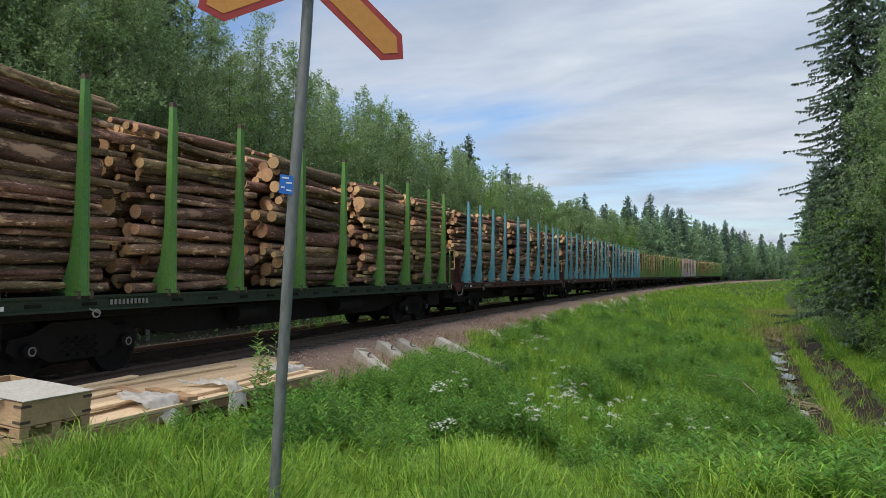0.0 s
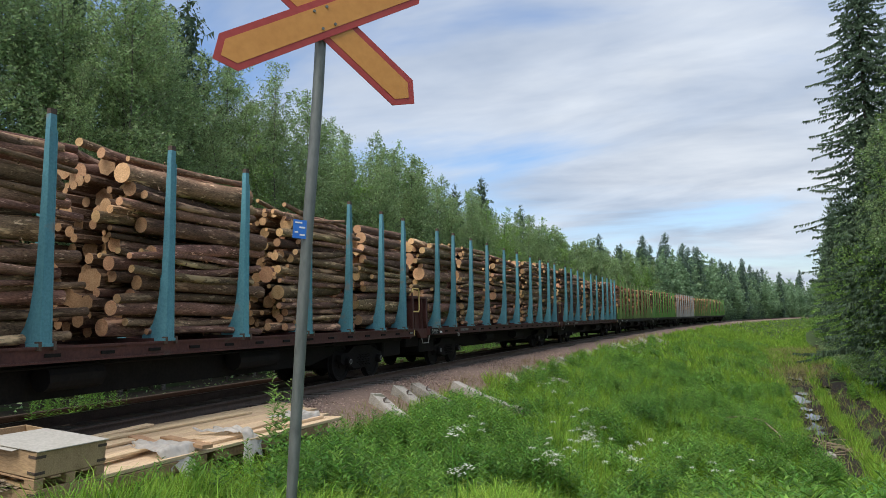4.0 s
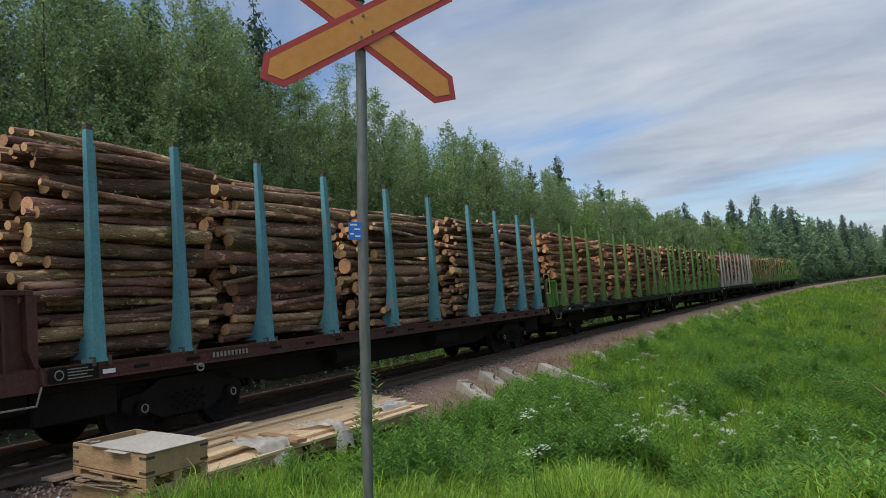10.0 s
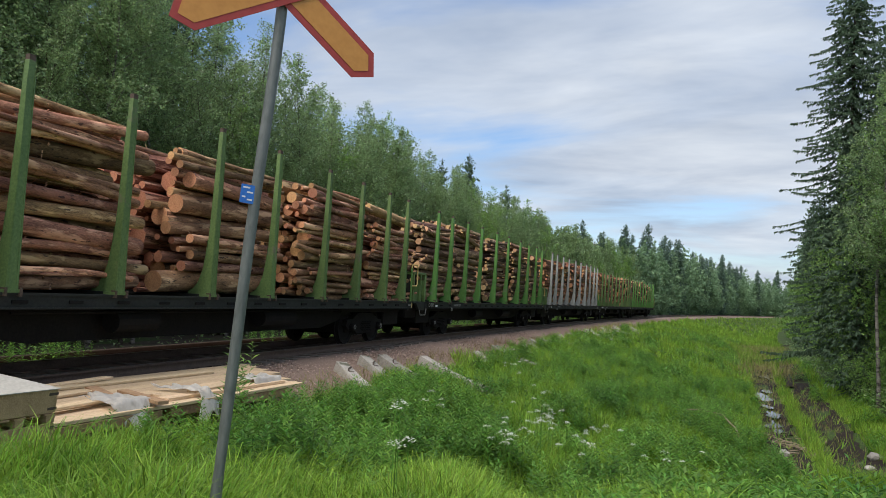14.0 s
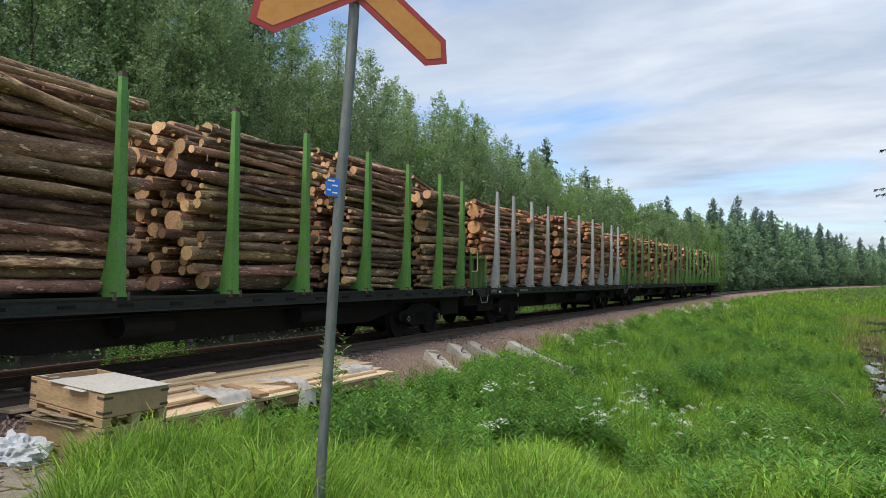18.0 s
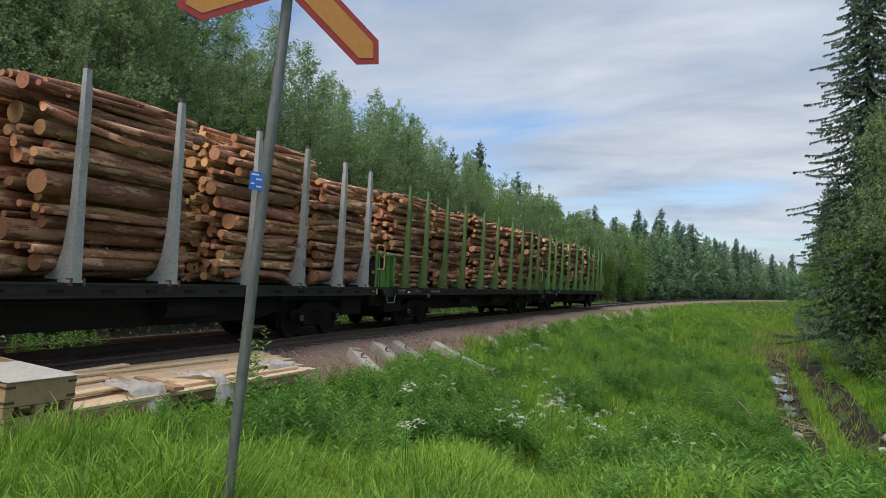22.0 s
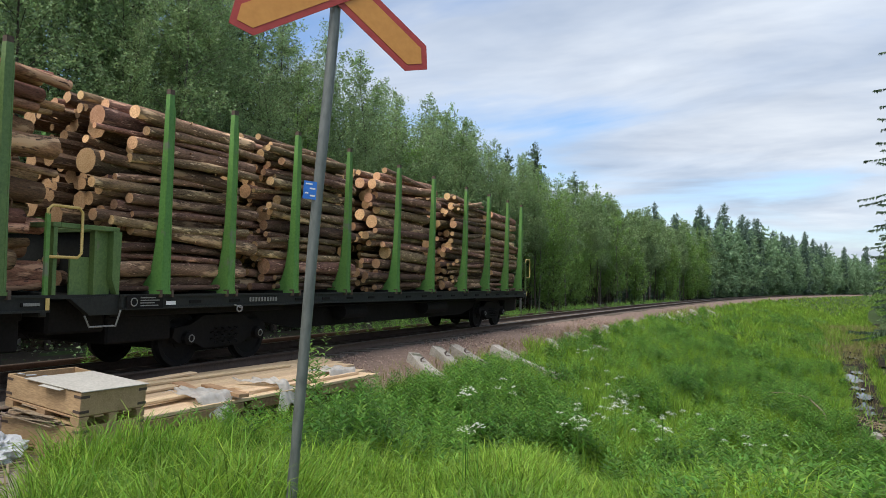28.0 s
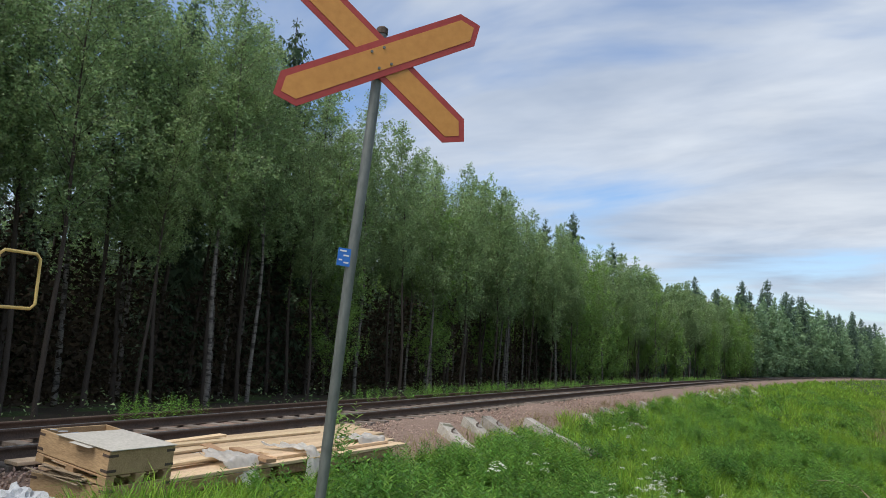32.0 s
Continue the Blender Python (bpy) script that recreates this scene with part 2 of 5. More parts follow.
M["petal"] = material("white_petal", (0.6, 0.62, 0.5), (0.8, 0.8, 0.72), 0.8, scale=4, bump=0, translucent=0.2)
M["birch_leaf"] = material("birch_leaf", (0.145, 0.235, 0.1), (0.36, 0.49, 0.21), 0.4, scale=0.25, fine=2, bump=0, vary=0.5, island=True, translucent=0.5, spec=0.6, big=0.6)
M["birch_leaf_light"] = material("birch_leaf_light", (0.13, 0.245, 0.05), (0.31, 0.49, 0.125), 0.45, scale=0.25, fine=2, bump=0, vary=0.45, island=True, translucent=0.5, spec=0.5, big=0.6)
M["needle"] = material("spruce_needle", (0.055, 0.095, 0.058), (0.135, 0.2, 0.115), 0.6, scale=0.4, fine=3, bump=0, vary=0.35, island=True, translucent=0.2, spec=0.25)
# leaf and needle for distant trees, paler and bluer: aerial haze in the colour
M["hazed_leaf"] = material("hazed_leaf", (0.17, 0.275, 0.145), (0.31, 0.45, 0.245), 0.6, scale=0.12, fine=2, bump=0, vary=0.3, island=True, translucent=0.4, spec=0.3, big=0.6)
M["hazed_needle"] = material("hazed_needle", (0.075, 0.125, 0.09), (0.14, 0.21, 0.15), 0.6, scale=0.2, fine=2, bump=0, vary=0.3, island=True, translucent=0.2, spec=0.2)
M["birch_bark"] = material("birch_bark", (0.07, 0.06, 0.052), (0.3, 0.275, 0.245), 0.8, scale=2, stretch=(2, 2, 7), fine=9, bump=0.1, spots=((0.04, 0.035, 0.03), 0.52))
M["trunk_bark"] = material("trunk_bark", (0.03, 0.024, 0.02), (0.095, 0.075, 0.06), 0.9, scale=4, stretch=(3, 3, 0.7), fine=25, bump=0.5)
M["sign_yellow"] = material("sign_yellow", (0.54, 0.23, 0.045), (0.64, 0.295, 0.066), 0.45, scale=3, fine=20, bump=0.0, spec=0.5)
M["sign_red"] = material("sign_red", (0.34, 0.044, 0.04), (0.44, 0.066, 0.054), 0.45, scale=3, fine=20, bump=0.0)
M["zinc"] = material("zinc_tube", (0.1, 0.112, 0.104), (0.2, 0.215, 0.2), 0.5, metal=0.3, scale=4, stretch=(1, 1, 0.3), fine=30, bump=0.05)
M["plate_blue"] = material("plate_blue", (0.02, 0.13, 0.5), (0.04, 0.2, 0.62), 0.4, scale=10, bump=0)
M["plate_white"] = material("plate_white", (0.7, 0.7, 0.7), (0.8, 0.8, 0.8), 0.5, bump=0)
M["plank"] = material("fresh_plank", (0.44, 0.3, 0.17), (0.76, 0.58, 0.38), 0.75, scale=3, stretch=(6, 0.6, 6), fine=18, bump=0.15, vary=0.2)
M["plank_edge"] = material("plank_red_edge", (0.22, 0.125, 0.07), (0.42, 0.265, 0.15), 0.8, scale=4, fine=20, bump=0.2, vary=0.15)
M["crate_wood"] = material("crate_wood", (0.25, 0.16, 0.085), (0.5, 0.345, 0.19), 0.8, scale=2.5, stretch=(0.7, 4, 4), fine=22, bump=0.15, vary=0.16)
M["lid_board"] = material("grey_lid_board", (0.36, 0.34, 0.29), (0.53, 0.5, 0.44), 0.8, scale=3, fine=30, bump=0.08)
M["film"] = material("plastic_film", (0.66, 0.65, 0.62), (0.88, 0.87, 0.84), 0.3, scale=3, fine=14, bump=0.15, translucent=0.5, spec=0.5)
for q in M["film"].node_tree.nodes:
    if q.type == "BSDF_PRINCIPLED":
        q.inputs["Alpha"].default_value = 0.68
M["bag"] = material("white_bag", (0.46, 0.48, 0.5), (0.7, 0.72, 0.74), 0.4, scale=6, fine=20, bump=0.4, translucent=0.15, spec=0.5)
M["iron"] = material("iron_hinge", (0.05, 0.035, 0.028), (0.12, 0.085, 0.065), 0.7, scale=8, bump=0.1)
M["stick"] = material("dead_wood", (0.14, 0.1, 0.065), (0.36, 0.29, 0.2), 0.9, scale=5, fine=25, bump=0.3)


# ---- mesh helpers ----
class Mesh:
    """Gathers vertices and faces, with a material number for each face."""

    def __init__(self):
        self.v, self.f, self.m = [], [], []

    def add(self, verts, faces, mat=0):
        o = len(self.v)
        self.v += [tuple(p) for p in verts]
        self.f += [tuple(i + o for i in q) for q in faces]
        self.m += [mat] * len(faces)
        return self

    def box(self, x0, y0, z0, x1, y1, z1, mat=0, m=None, cut=0.0):
        """A box, with its upright and level edges cut off by cut metres."""
        if cut:
            bm = bmesh.new()
            bmesh.ops.create_cube(bm, size=1, matrix=Matrix.Translation(((x0 + x1) / 2, (y0 + y1) / 2, (z0 + z1) / 2)) @ Matrix.Diagonal((x1 - x0, y1 - y0, z1 - z0, 1)))
            bmesh.ops.bevel(bm, geom=bm.edges[:], offset=cut, segments=1, affect="EDGES")
            vs, fs = [v.co.copy() for v in bm.verts], [[v.index for v in f.verts] for f in bm.faces]
            bm.free()
        else:
            vs = [Vector((x, y, z)) for z in (z0, z1) for y in (y0, y1) for x in (x0, x1)]
            fs = [(0, 2, 3, 1), (4, 5, 7, 6), (0, 1, 5, 4), (2, 6, 7, 3), (0, 4, 6, 2), (1, 3, 7, 5)]
        return self.add([m @ v for v in vs] if m else vs, fs, mat)

    def tube(self, pts, radii, sides=8, mat=0, caps=True, cap_mat=None):
        """A round bar along points, with its radius at each."""
        pts = [Vector([float(q) for q in p]) for p in pts]
        if isinstance(radii, (int, float)):
            radii = [radii] * len(pts)
        radii = [float(r) for r in radii]
        rings, side = [], None
        for i, p in enumerate(pts):
            d = (pts[min(i + 1, len(pts) - 1)] - pts[max(i - 1, 0)]).normalized()
            side = (side - d * side.dot(d)) if side else d.orthogonal()
            side.normalize()
            up = d.cross(side)
            rings.append([p + radii[i] * (math.cos(k * 2 * math.pi / sides) * side + math.sin(k * 2 * math.pi / sides) * up) for k in range(sides)])
        vs = [q for r in rings for q in r]
        fs = [(i * sides + k, i * sides + (k + 1) % sides, (i + 1) * sides + (k + 1) % sides, (i + 1) * sides + k) for i in range(len(pts) - 1) for k in range(sides)]
        self.add(vs, fs, mat)
        if caps:
            self.add(rings[0], [tuple(reversed(range(sides)))], mat if cap_mat is None else cap_mat)
            self.add(rings[-1], [tuple(range(sides))], mat if cap_mat is None else cap_mat)
        return self

    def prism(self, outline, z0, z1, mat=0, m=None):
        """An outline in x and y, raised from z0 to z1."""
        k = len(outline)
        vs = [Vector((x, y, z)) for z in (z0, z1) for x, y in outline]
        fs = [tuple(reversed(range(k))), tuple(range(k, 2 * k))] + [(i, (i + 1) % k, k + (i + 1) % k, k + i) for i in range(k)]
        return self.add([m @ v for v in vs] if m else vs, fs, mat)

    def data(self, name, mats, smooth=False):
        d = bpy.data.meshes.new(name)
        d.from_pydata(self.v, [], self.f)
        for q in mats:
            d.materials.append(M[q])
        d.polygons.foreach_set("material_index", self.m)
        if smooth:
            d.polygons.foreach_set("use_smooth", [True] * len(self.f))
        d.update()
        return d


def piece(name, data, parent=None, m=None, label=""):
    ob = new(name, data)
    ob.parent = parent
    if m is not None:
        ob.matrix_basis = m
    return tagged(ob, label)


def part(name, mesh, mats, parent, label="", m=None, smooth=False):
    return piece(name, mesh.data(name, mats if isinstance(mats, (list, tuple)) else [mats], smooth), parent, m, label)


def thing(name, label, category, group="", m=None):
    ob = new(name)
    ob.empty_display_size = 0.2
    if m is not None:
        ob.matrix_basis = m
    return tagged(ob, label, category, group)


def soup(name, verts, loops, totals, mats, index=None, smooth=False):
    """A mesh from arrays, for what has very many faces."""
    d = bpy.data.meshes.new(name)
    d.vertices.add(len(verts))
    d.vertices.foreach_set("co", np.asarray(verts, np.float32).ravel())
    d.loops.add(len(loops))
    d.loops.foreach_set("vertex_index", np.asarray(loops, np.int32))
    totals = np.asarray(totals, np.int32)
    d.polygons.add(len(totals))
    d.polygons.foreach_set("loop_start", np.r_[0, np.cumsum(totals)[:-1]].astype(np.int32))
    for q in mats:
        d.materials.append(M[q])
    if index is not None:
        d.polygons.foreach_set("material_index", np.asarray(index, np.int32))
    if smooth:
        d.polygons.foreach_set("use_smooth", np.ones(len(totals), bool))
    d.update(calc_edges=True)
    d.validate()
    return d


# ---- the line's curve and the lie of the land ----
BEND = 1058.0  # the curve's radius
CENTRE = -0.797  # the track's middle, from the near rail


def bent(d, y):
    """x of the place that lies d to the right of the near rail, y along the line."""
    return d + y * y / (2 * BEND)


def on_line(y, d=CENTRE, z=0.0):
    """A pose on the line, with its y axis along it."""
    return pose(bent(d, y), y, z, 0, 0, -math.degrees(math.atan(y / BEND)))


def step(a, b, v):
    t = np.clip((v - a) / (b - a), 0, 1)
    return t * t * (3 - 2 * t)


def land(x, y):
    """Height of the ground."""
    x, y = np.asarray(x, float), np.asarray(y, float)
    d = x - y * y / (2 * BEND)
    bank = np.interp(d, [-60, -12, -6, -4.0, 2.2, 3.4, 11.6, 12.6, 14.5, 18, 40, 200], [-0.6, -0.9, -0.75, -0.42, -0.42, -0.75, -2.55, -2.8, -2.65, -2.1, -1.4, 0])
    road = np.interp(d, [-60, -6, -3.6, 2.0, 5, 12, 60], [-0.3, -0.4, -0.34, -0.34, -0.25, -0.1, 0.2])
    k = step(-2.0, 1.0, (5.2 + 0.33 * (d - 3) - y) * 0.42)
    rough = 0.10 * np.sin(x * 0.9 + 1.3) * np.sin(y * 0.7) + 0.05 * np.sin(x * 2.3 + y * 1.9) + 0.04 * np.sin(y * 3.1 - x * 1.7)
    far = step(2.6, 5, d) + step(-3.8, -6, d)
    return bank * (1 - k) + road * k + rough * np.clip(far, 0, 1) * (0.35 + 0.65 * (1 - k))


# ---- ground, track bed, rails ----
def sheet(ds, ys, height):
    """A sheet over the grid of distances from the rail and along the line."""
    dd, yy = np.meshgrid(ds, ys)
    xx = bent(dd, yy)
    zz = height(xx, yy, dd)
    v = np.stack([xx, yy, zz], -1).reshape(-1, 3)
    w, h = len(ds), len(ys)
    i = (np.arange(h - 1)[:, None] * w + np.arange(w - 1)).ravel()
    return v, np.stack([i, i + 1, i + w + 1, i + w], 1).ravel(), np.full(len(i), 4)


def make_ground():
    ds = np.r_[-2500, -900, -300, -120, -70, -40, np.arange(-25, -6, 1.2), np.arange(-6, 20, 0.33), np.arange(20, 40, 1.5), 45, 60, 90, 150, 400, 1200, 2500]
    ys = np.r_[-2500, -800, -250, -90, -40, -20, np.arange(-12, 45, 0.4), np.arange(45, 130, 1.5), np.arange(130, 420, 8), 500, 650, 900, 1500, 2500]
    ob = new("ground", soup("ground", *sheet(ds, ys, lambda x, y, d: land(x, y)), ["soil"], smooth=True))
    tagged(ob, "sloping green railway embankment and forest floor", "ground", kind="structure")


def make_ballast():
    ds = np.array([-4.1, -3.5, -2.95, -2.3, -1.5, -0.8, -0.1, 0.6, 1.2, 1.75, 2.3, 2.85, 3.4])
    top = np.array([-0.62, -0.34, -0.24, -0.21, -0.22, -0.21, -0.22, -0.21, -0.24, -0.3, -0.42, -0.62, -0.9])
    ys = np.r_[-60, -30, np.arange(-12, 60, 0.3), np.arange(60, 420, 4)]

    def height(x, y, d):
        return np.interp(d, ds, top) + 0.02 * np.sin(y * 5.1 + d * 7) * np.sin(y * 2.3 - d * 3) + 0.03 * np.sin(y * 0.8 + d)

    ob = new("track_bed", soup("track_bed", *sheet(ds, ys, height), ["ballast"], smooth=True))
    tagged(ob, "reddish grey crushed stone ballast bed under the rails", "track bed", kind="structure")
    rng = np.random.default_rng(5)
    n = 9000
    d, y = rng.uniform(-0.2, 3.1, n), 3 + 38 * rng.random(n) ** 1.5
    base = np.array([[1, 0, 0], [0, 1, 0], [-1, 0, 0], [0, -1, 0], [0, 0, 1], [0, 0, -1]], float)
    tri = np.array([[0, 1, 4], [1, 2, 4], [2, 3, 4], [3, 0, 4], [1, 0, 5], [2, 1, 5], [3, 2, 5], [0, 3, 5]])
    size = rng.uniform(0.014, 0.04, (n, 1, 3)) * rng.uniform(0.7, 1.2, (n, 6, 1))
    turn = rng.uniform(0, 6.3, n)
    v = base[None] * size
    c, s = np.cos(turn)[:, None], np.sin(turn)[:, None]
    v = np.stack([v[..., 0] * c - v[..., 1] * s, v[..., 0] * s + v[..., 1] * c, v[..., 2]], -1)
    v += np.stack([bent(d, y), y, np.interp(d, ds, top) + 0.012], -1)[:, None]
    f = (tri[None] + 6 * np.arange(n)[:, None, None]).ravel()
    ob = new("loose_stones", soup("loose_stones", v.reshape(-1, 3), f, np.full(n * 8, 3), ["stone"]))
    tagged(ob, "loose reddish grey ballast stones", "stones", kind="stuff")


RAIL = [(-0.036, 0), (0.036, 0), (0.036, -0.04), (0.009, -0.055), (0.009, -0.145), (0.075, -0.158), (0.075, -0.172), (-0.075, -0.172), (-0.075, -0.158), (-0.009, -0.145), (-0.009, -0.055), (-0.036, -0.04)]


def rail_data(name, d, z, ys, top):
    k = len(RAIL)
    v = np.array([[bent(d + a, y), y, z + b] for y in ys for a, b in RAIL])
    loops, idx = [], []
    for i in range(len(ys) - 1):
        for j in range(k):
            loops += [i * k + j, i * k + (j + 1) % k, (i + 1) * k + (j + 1) % k, (i + 1) * k + j]
            idx.append(1 if j == 0 and top else 0)
    return soup(name, v, loops, [4] * len(idx), ["rail_side", "rail_top"], idx)


def make_track():
    track = thing("railway_track", "worn railway track of two steel rails on concrete sleepers", "railway track")
    tagged(track, kind="structure")
    ys = np.r_[-60, np.arange(-20, 80, 2.0), np.arange(80, 430, 6)]
    for d in (0.0, -1.594):
        piece("rail", rail_data("rail", d, 0.0, ys, True), track, label="rusty steel rail with a bright running top")
    one = Mesh()
    one.add([(-1.3, -0.13, -0.36), (1.3, -0.13, -0.36), (1.3, 0.13, -0.36), (-1.3, 0.13, -0.36), (-1.3, -0.1, -0.165), (1.3, -0.1, -0.165), (1.3, 0.1, -0.165), (-1.3, 0.1, -0.165)], [(0, 3, 2, 1), (4, 5, 6, 7), (0, 1, 5, 4), (1, 2, 6, 5), (2, 3, 7, 6), (3, 0, 4, 7)])
    data = one.data("sleeper", ["sleeper"])
    for i in range(200):
        piece("sleeper", data, track, on_line(-4 + 0.6 * i))
    far = Mesh()
    for i in range(200, 480):
        far.box(-1.3, -0.12, -0.3, 1.3, 0.12, -0.17, m=on_line(-4 + 0.6 * i))
    tagged(part("far_sleepers", far, "sleeper", track), kind="stuff")
    spare = new("spare_rail", rail_data("spare_rail", -3.32, -0.12, np.r_[np.arange(-10, 62, 2.0)], False))
    tagged(spare, "long rusty spare rail lying beside the track in weeds", "rail")


# ---- the timber train ----
PITCH, HALF = 20.82, 8.94
GAPS = [1.54, 1.928, 1.992, 2.423, 2.116, 2.423, 1.992, 1.928, 1.54]
STAKES = [-HALF + sum(GAPS[:i]) for i in range(10)]
DECK, RISE = 1.28, 0.08


def stake_data(name, paint):
    s = Mesh()
    # tapering hollow post, its outer face upright, with a rusty tip
    def ring(z, w, t):
        return [(1.5 - t, -w / 2, z), (1.5, -w / 2, z), (1.5, w / 2, z), (1.5 - t, w / 2, z)]
    levels = [(1.24, 0.2, 0.16), (1.5, 0.19, 0.155), (2.6, 0.155, 0.125), (4.41, 0.103, 0.083), (4.42, 0.1, 0.08), (4.5, 0.1, 0.08)]
    vs = [p for l in levels for p in ring(*l)]
    for i in range(len(levels) - 1):
        s.add(vs[4 * i:4 * i + 8], [(k, (k + 1) % 4, 4 + (k + 1) % 4, 4 + k) for k in range(4)], 1 if i > 3 else 0)
    s.add(vs[-4:], [(0, 1, 2, 3)], 1)
    # the curved foot that spreads inwards over the floor
    prof = [(1.35, 1.24), (0.98, 1.24), (1.0, 1.3), (1.11, 1.36), (1.2, 1.48), (1.28, 1.7), (1.33, 2.0), (1.352, 2.3)]
    k = len(prof)
    s.add([(x, y, z) for y in (-0.085, 0.085) for x, z in prof], [tuple(range(k)), tuple(reversed(range(k, 2 * k)))] + [(i, k + i, k + (i + 1) % k, (i + 1) % k) for i in range(k)])
    # raised edge strips on the outer face and the foot plate with its bolts
    for y in (-0.075, 0.06):
        s.box(1.5, y * 0.9, 1.3, 1.508, y * 0.9 + 0.018, 4.2)
    s.box(1.3, -0.15, 1.2, 1.525, 0.15, 1.245)
    for y in (-0.12, 0.12):
        s.box(1.45, y - 0.02, 1.15, 1.54, y + 0.02, 1.27, 1)
    return s.data(name, [paint, "rail_side"])


def wheel_data():
    prof = [(0.0, 0.09), (0.16, 0.09), (0.16, 0.05), (0.37, 0.03), (0.40, 0.065), (0.475, 0.065), (0.485, -0.03), (0.51, -0.045), (0.51, -0.07), (0.40, -0.07), (0.37, -0.02), (0.16, -0.05), (0.1, -0.06), (0, -0.06)]
    n, s = 24, Mesh()
    vs = [(x, r * math.cos(a * 2 * math.pi / n), r * math.sin(a * 2 * math.pi / n)) for a in range(n) for r, x in prof]
    k = len(prof)
    s.add(vs, [(a * k + i, a * k + i + 1, ((a + 1) % n) * k + i + 1, ((a + 1) % n) * k + i) for a in range(n) for i in range(k - 1)])
    return s.data("wheel", ["black_steel"])


def bogie_on(wagon, y, wheel):
    b = Mesh()
    b.box(-1.0, -0.22, 0.62, 1.0, 0.22, 0.9, cut=0.03)
    bogie = part("bogie", b, "black_steel", wagon, "black cast steel two-axle bogie", pose(0, y, -RISE))
    for sx in (-1, 1):
        f = Mesh()
        prof = [(-1.25, 0.52), (-1.2, 0.68), (-0.85, 0.72), (-0.5, 0.88), (0.5, 0.88), (0.85, 0.72), (1.2, 0.68), (1.25, 0.52), (1.1, 0.42), (0.8, 0.44), (0.5, 0.3), (-0.5, 0.3), (-0.8, 0.44), (-1.1, 0.42)]
        k = len(prof)
        x0, x1 = sx * 0.96 - 0.07, sx * 0.96 + 0.07
        f.add([(x, a, z) for x in (x0, x1) for a, z in prof], [tuple(range(k)), tuple(reversed(range(k, 2 * k)))] + [(i, k + i, k + (i + 1) % k, (i + 1) % k) for i in range(k)])
        part("side_frame", f, "black_steel", bogie)
        sp = Mesh()
        for dy in (-0.27, -0.09, 0.09, 0.27):
            pts = [(sx * 1.06 + 0.06 * math.cos(a), dy + 0.06 * math.sin(a), 0.36 + 0.03 * a / 1.57) for a in [q * 1.57 / 2 for q in range(0, 22)]]
            sp.tube(pts, 0.014, 4)
        part("spring", sp, "black_steel", bogie)
        for dy in (-0.925, 0.925):
            piece("wheel", wheel, bogie, pose(sx * 0.797, dy, 0.475, 0, 0, 0 if sx > 0 else 180), "black steel railway wheel")
            hub = Mesh()
            hub.tube([(sx * 1.02, dy, 0.5), (sx * 1.12, dy, 0.5), (sx * 1.15, dy, 0.5)], [0.12, 0.12, 0.09], 12)
            part("axle_box", hub, "black_steel", bogie, "round axle box cap")
    # solid boxes fill the black mass between the wheels in place of detailed rigging
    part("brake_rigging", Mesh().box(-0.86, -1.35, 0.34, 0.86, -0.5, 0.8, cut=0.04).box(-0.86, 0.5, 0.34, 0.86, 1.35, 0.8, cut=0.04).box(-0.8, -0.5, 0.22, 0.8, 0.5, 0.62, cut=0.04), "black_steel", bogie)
    for dy in (-0.925, 0.925):
        for sx in (-1, 1):
            ring = [(sx * 1.155, dy + 0.06 * math.cos(q), 0.5 + 0.06 * math.sin(q)) for q in np.linspace(0, 6.28, 13)]
            part("axle_cap_ring", Mesh().tube(ring, 0.011, 5), "pale_mark", bogie, "worn pale ring on the axle box cap")
        part("axle", Mesh().tube([(-0.9, dy, 0.475), (0.9, dy, 0.475)], 0.08, 10), "black_steel", bogie)


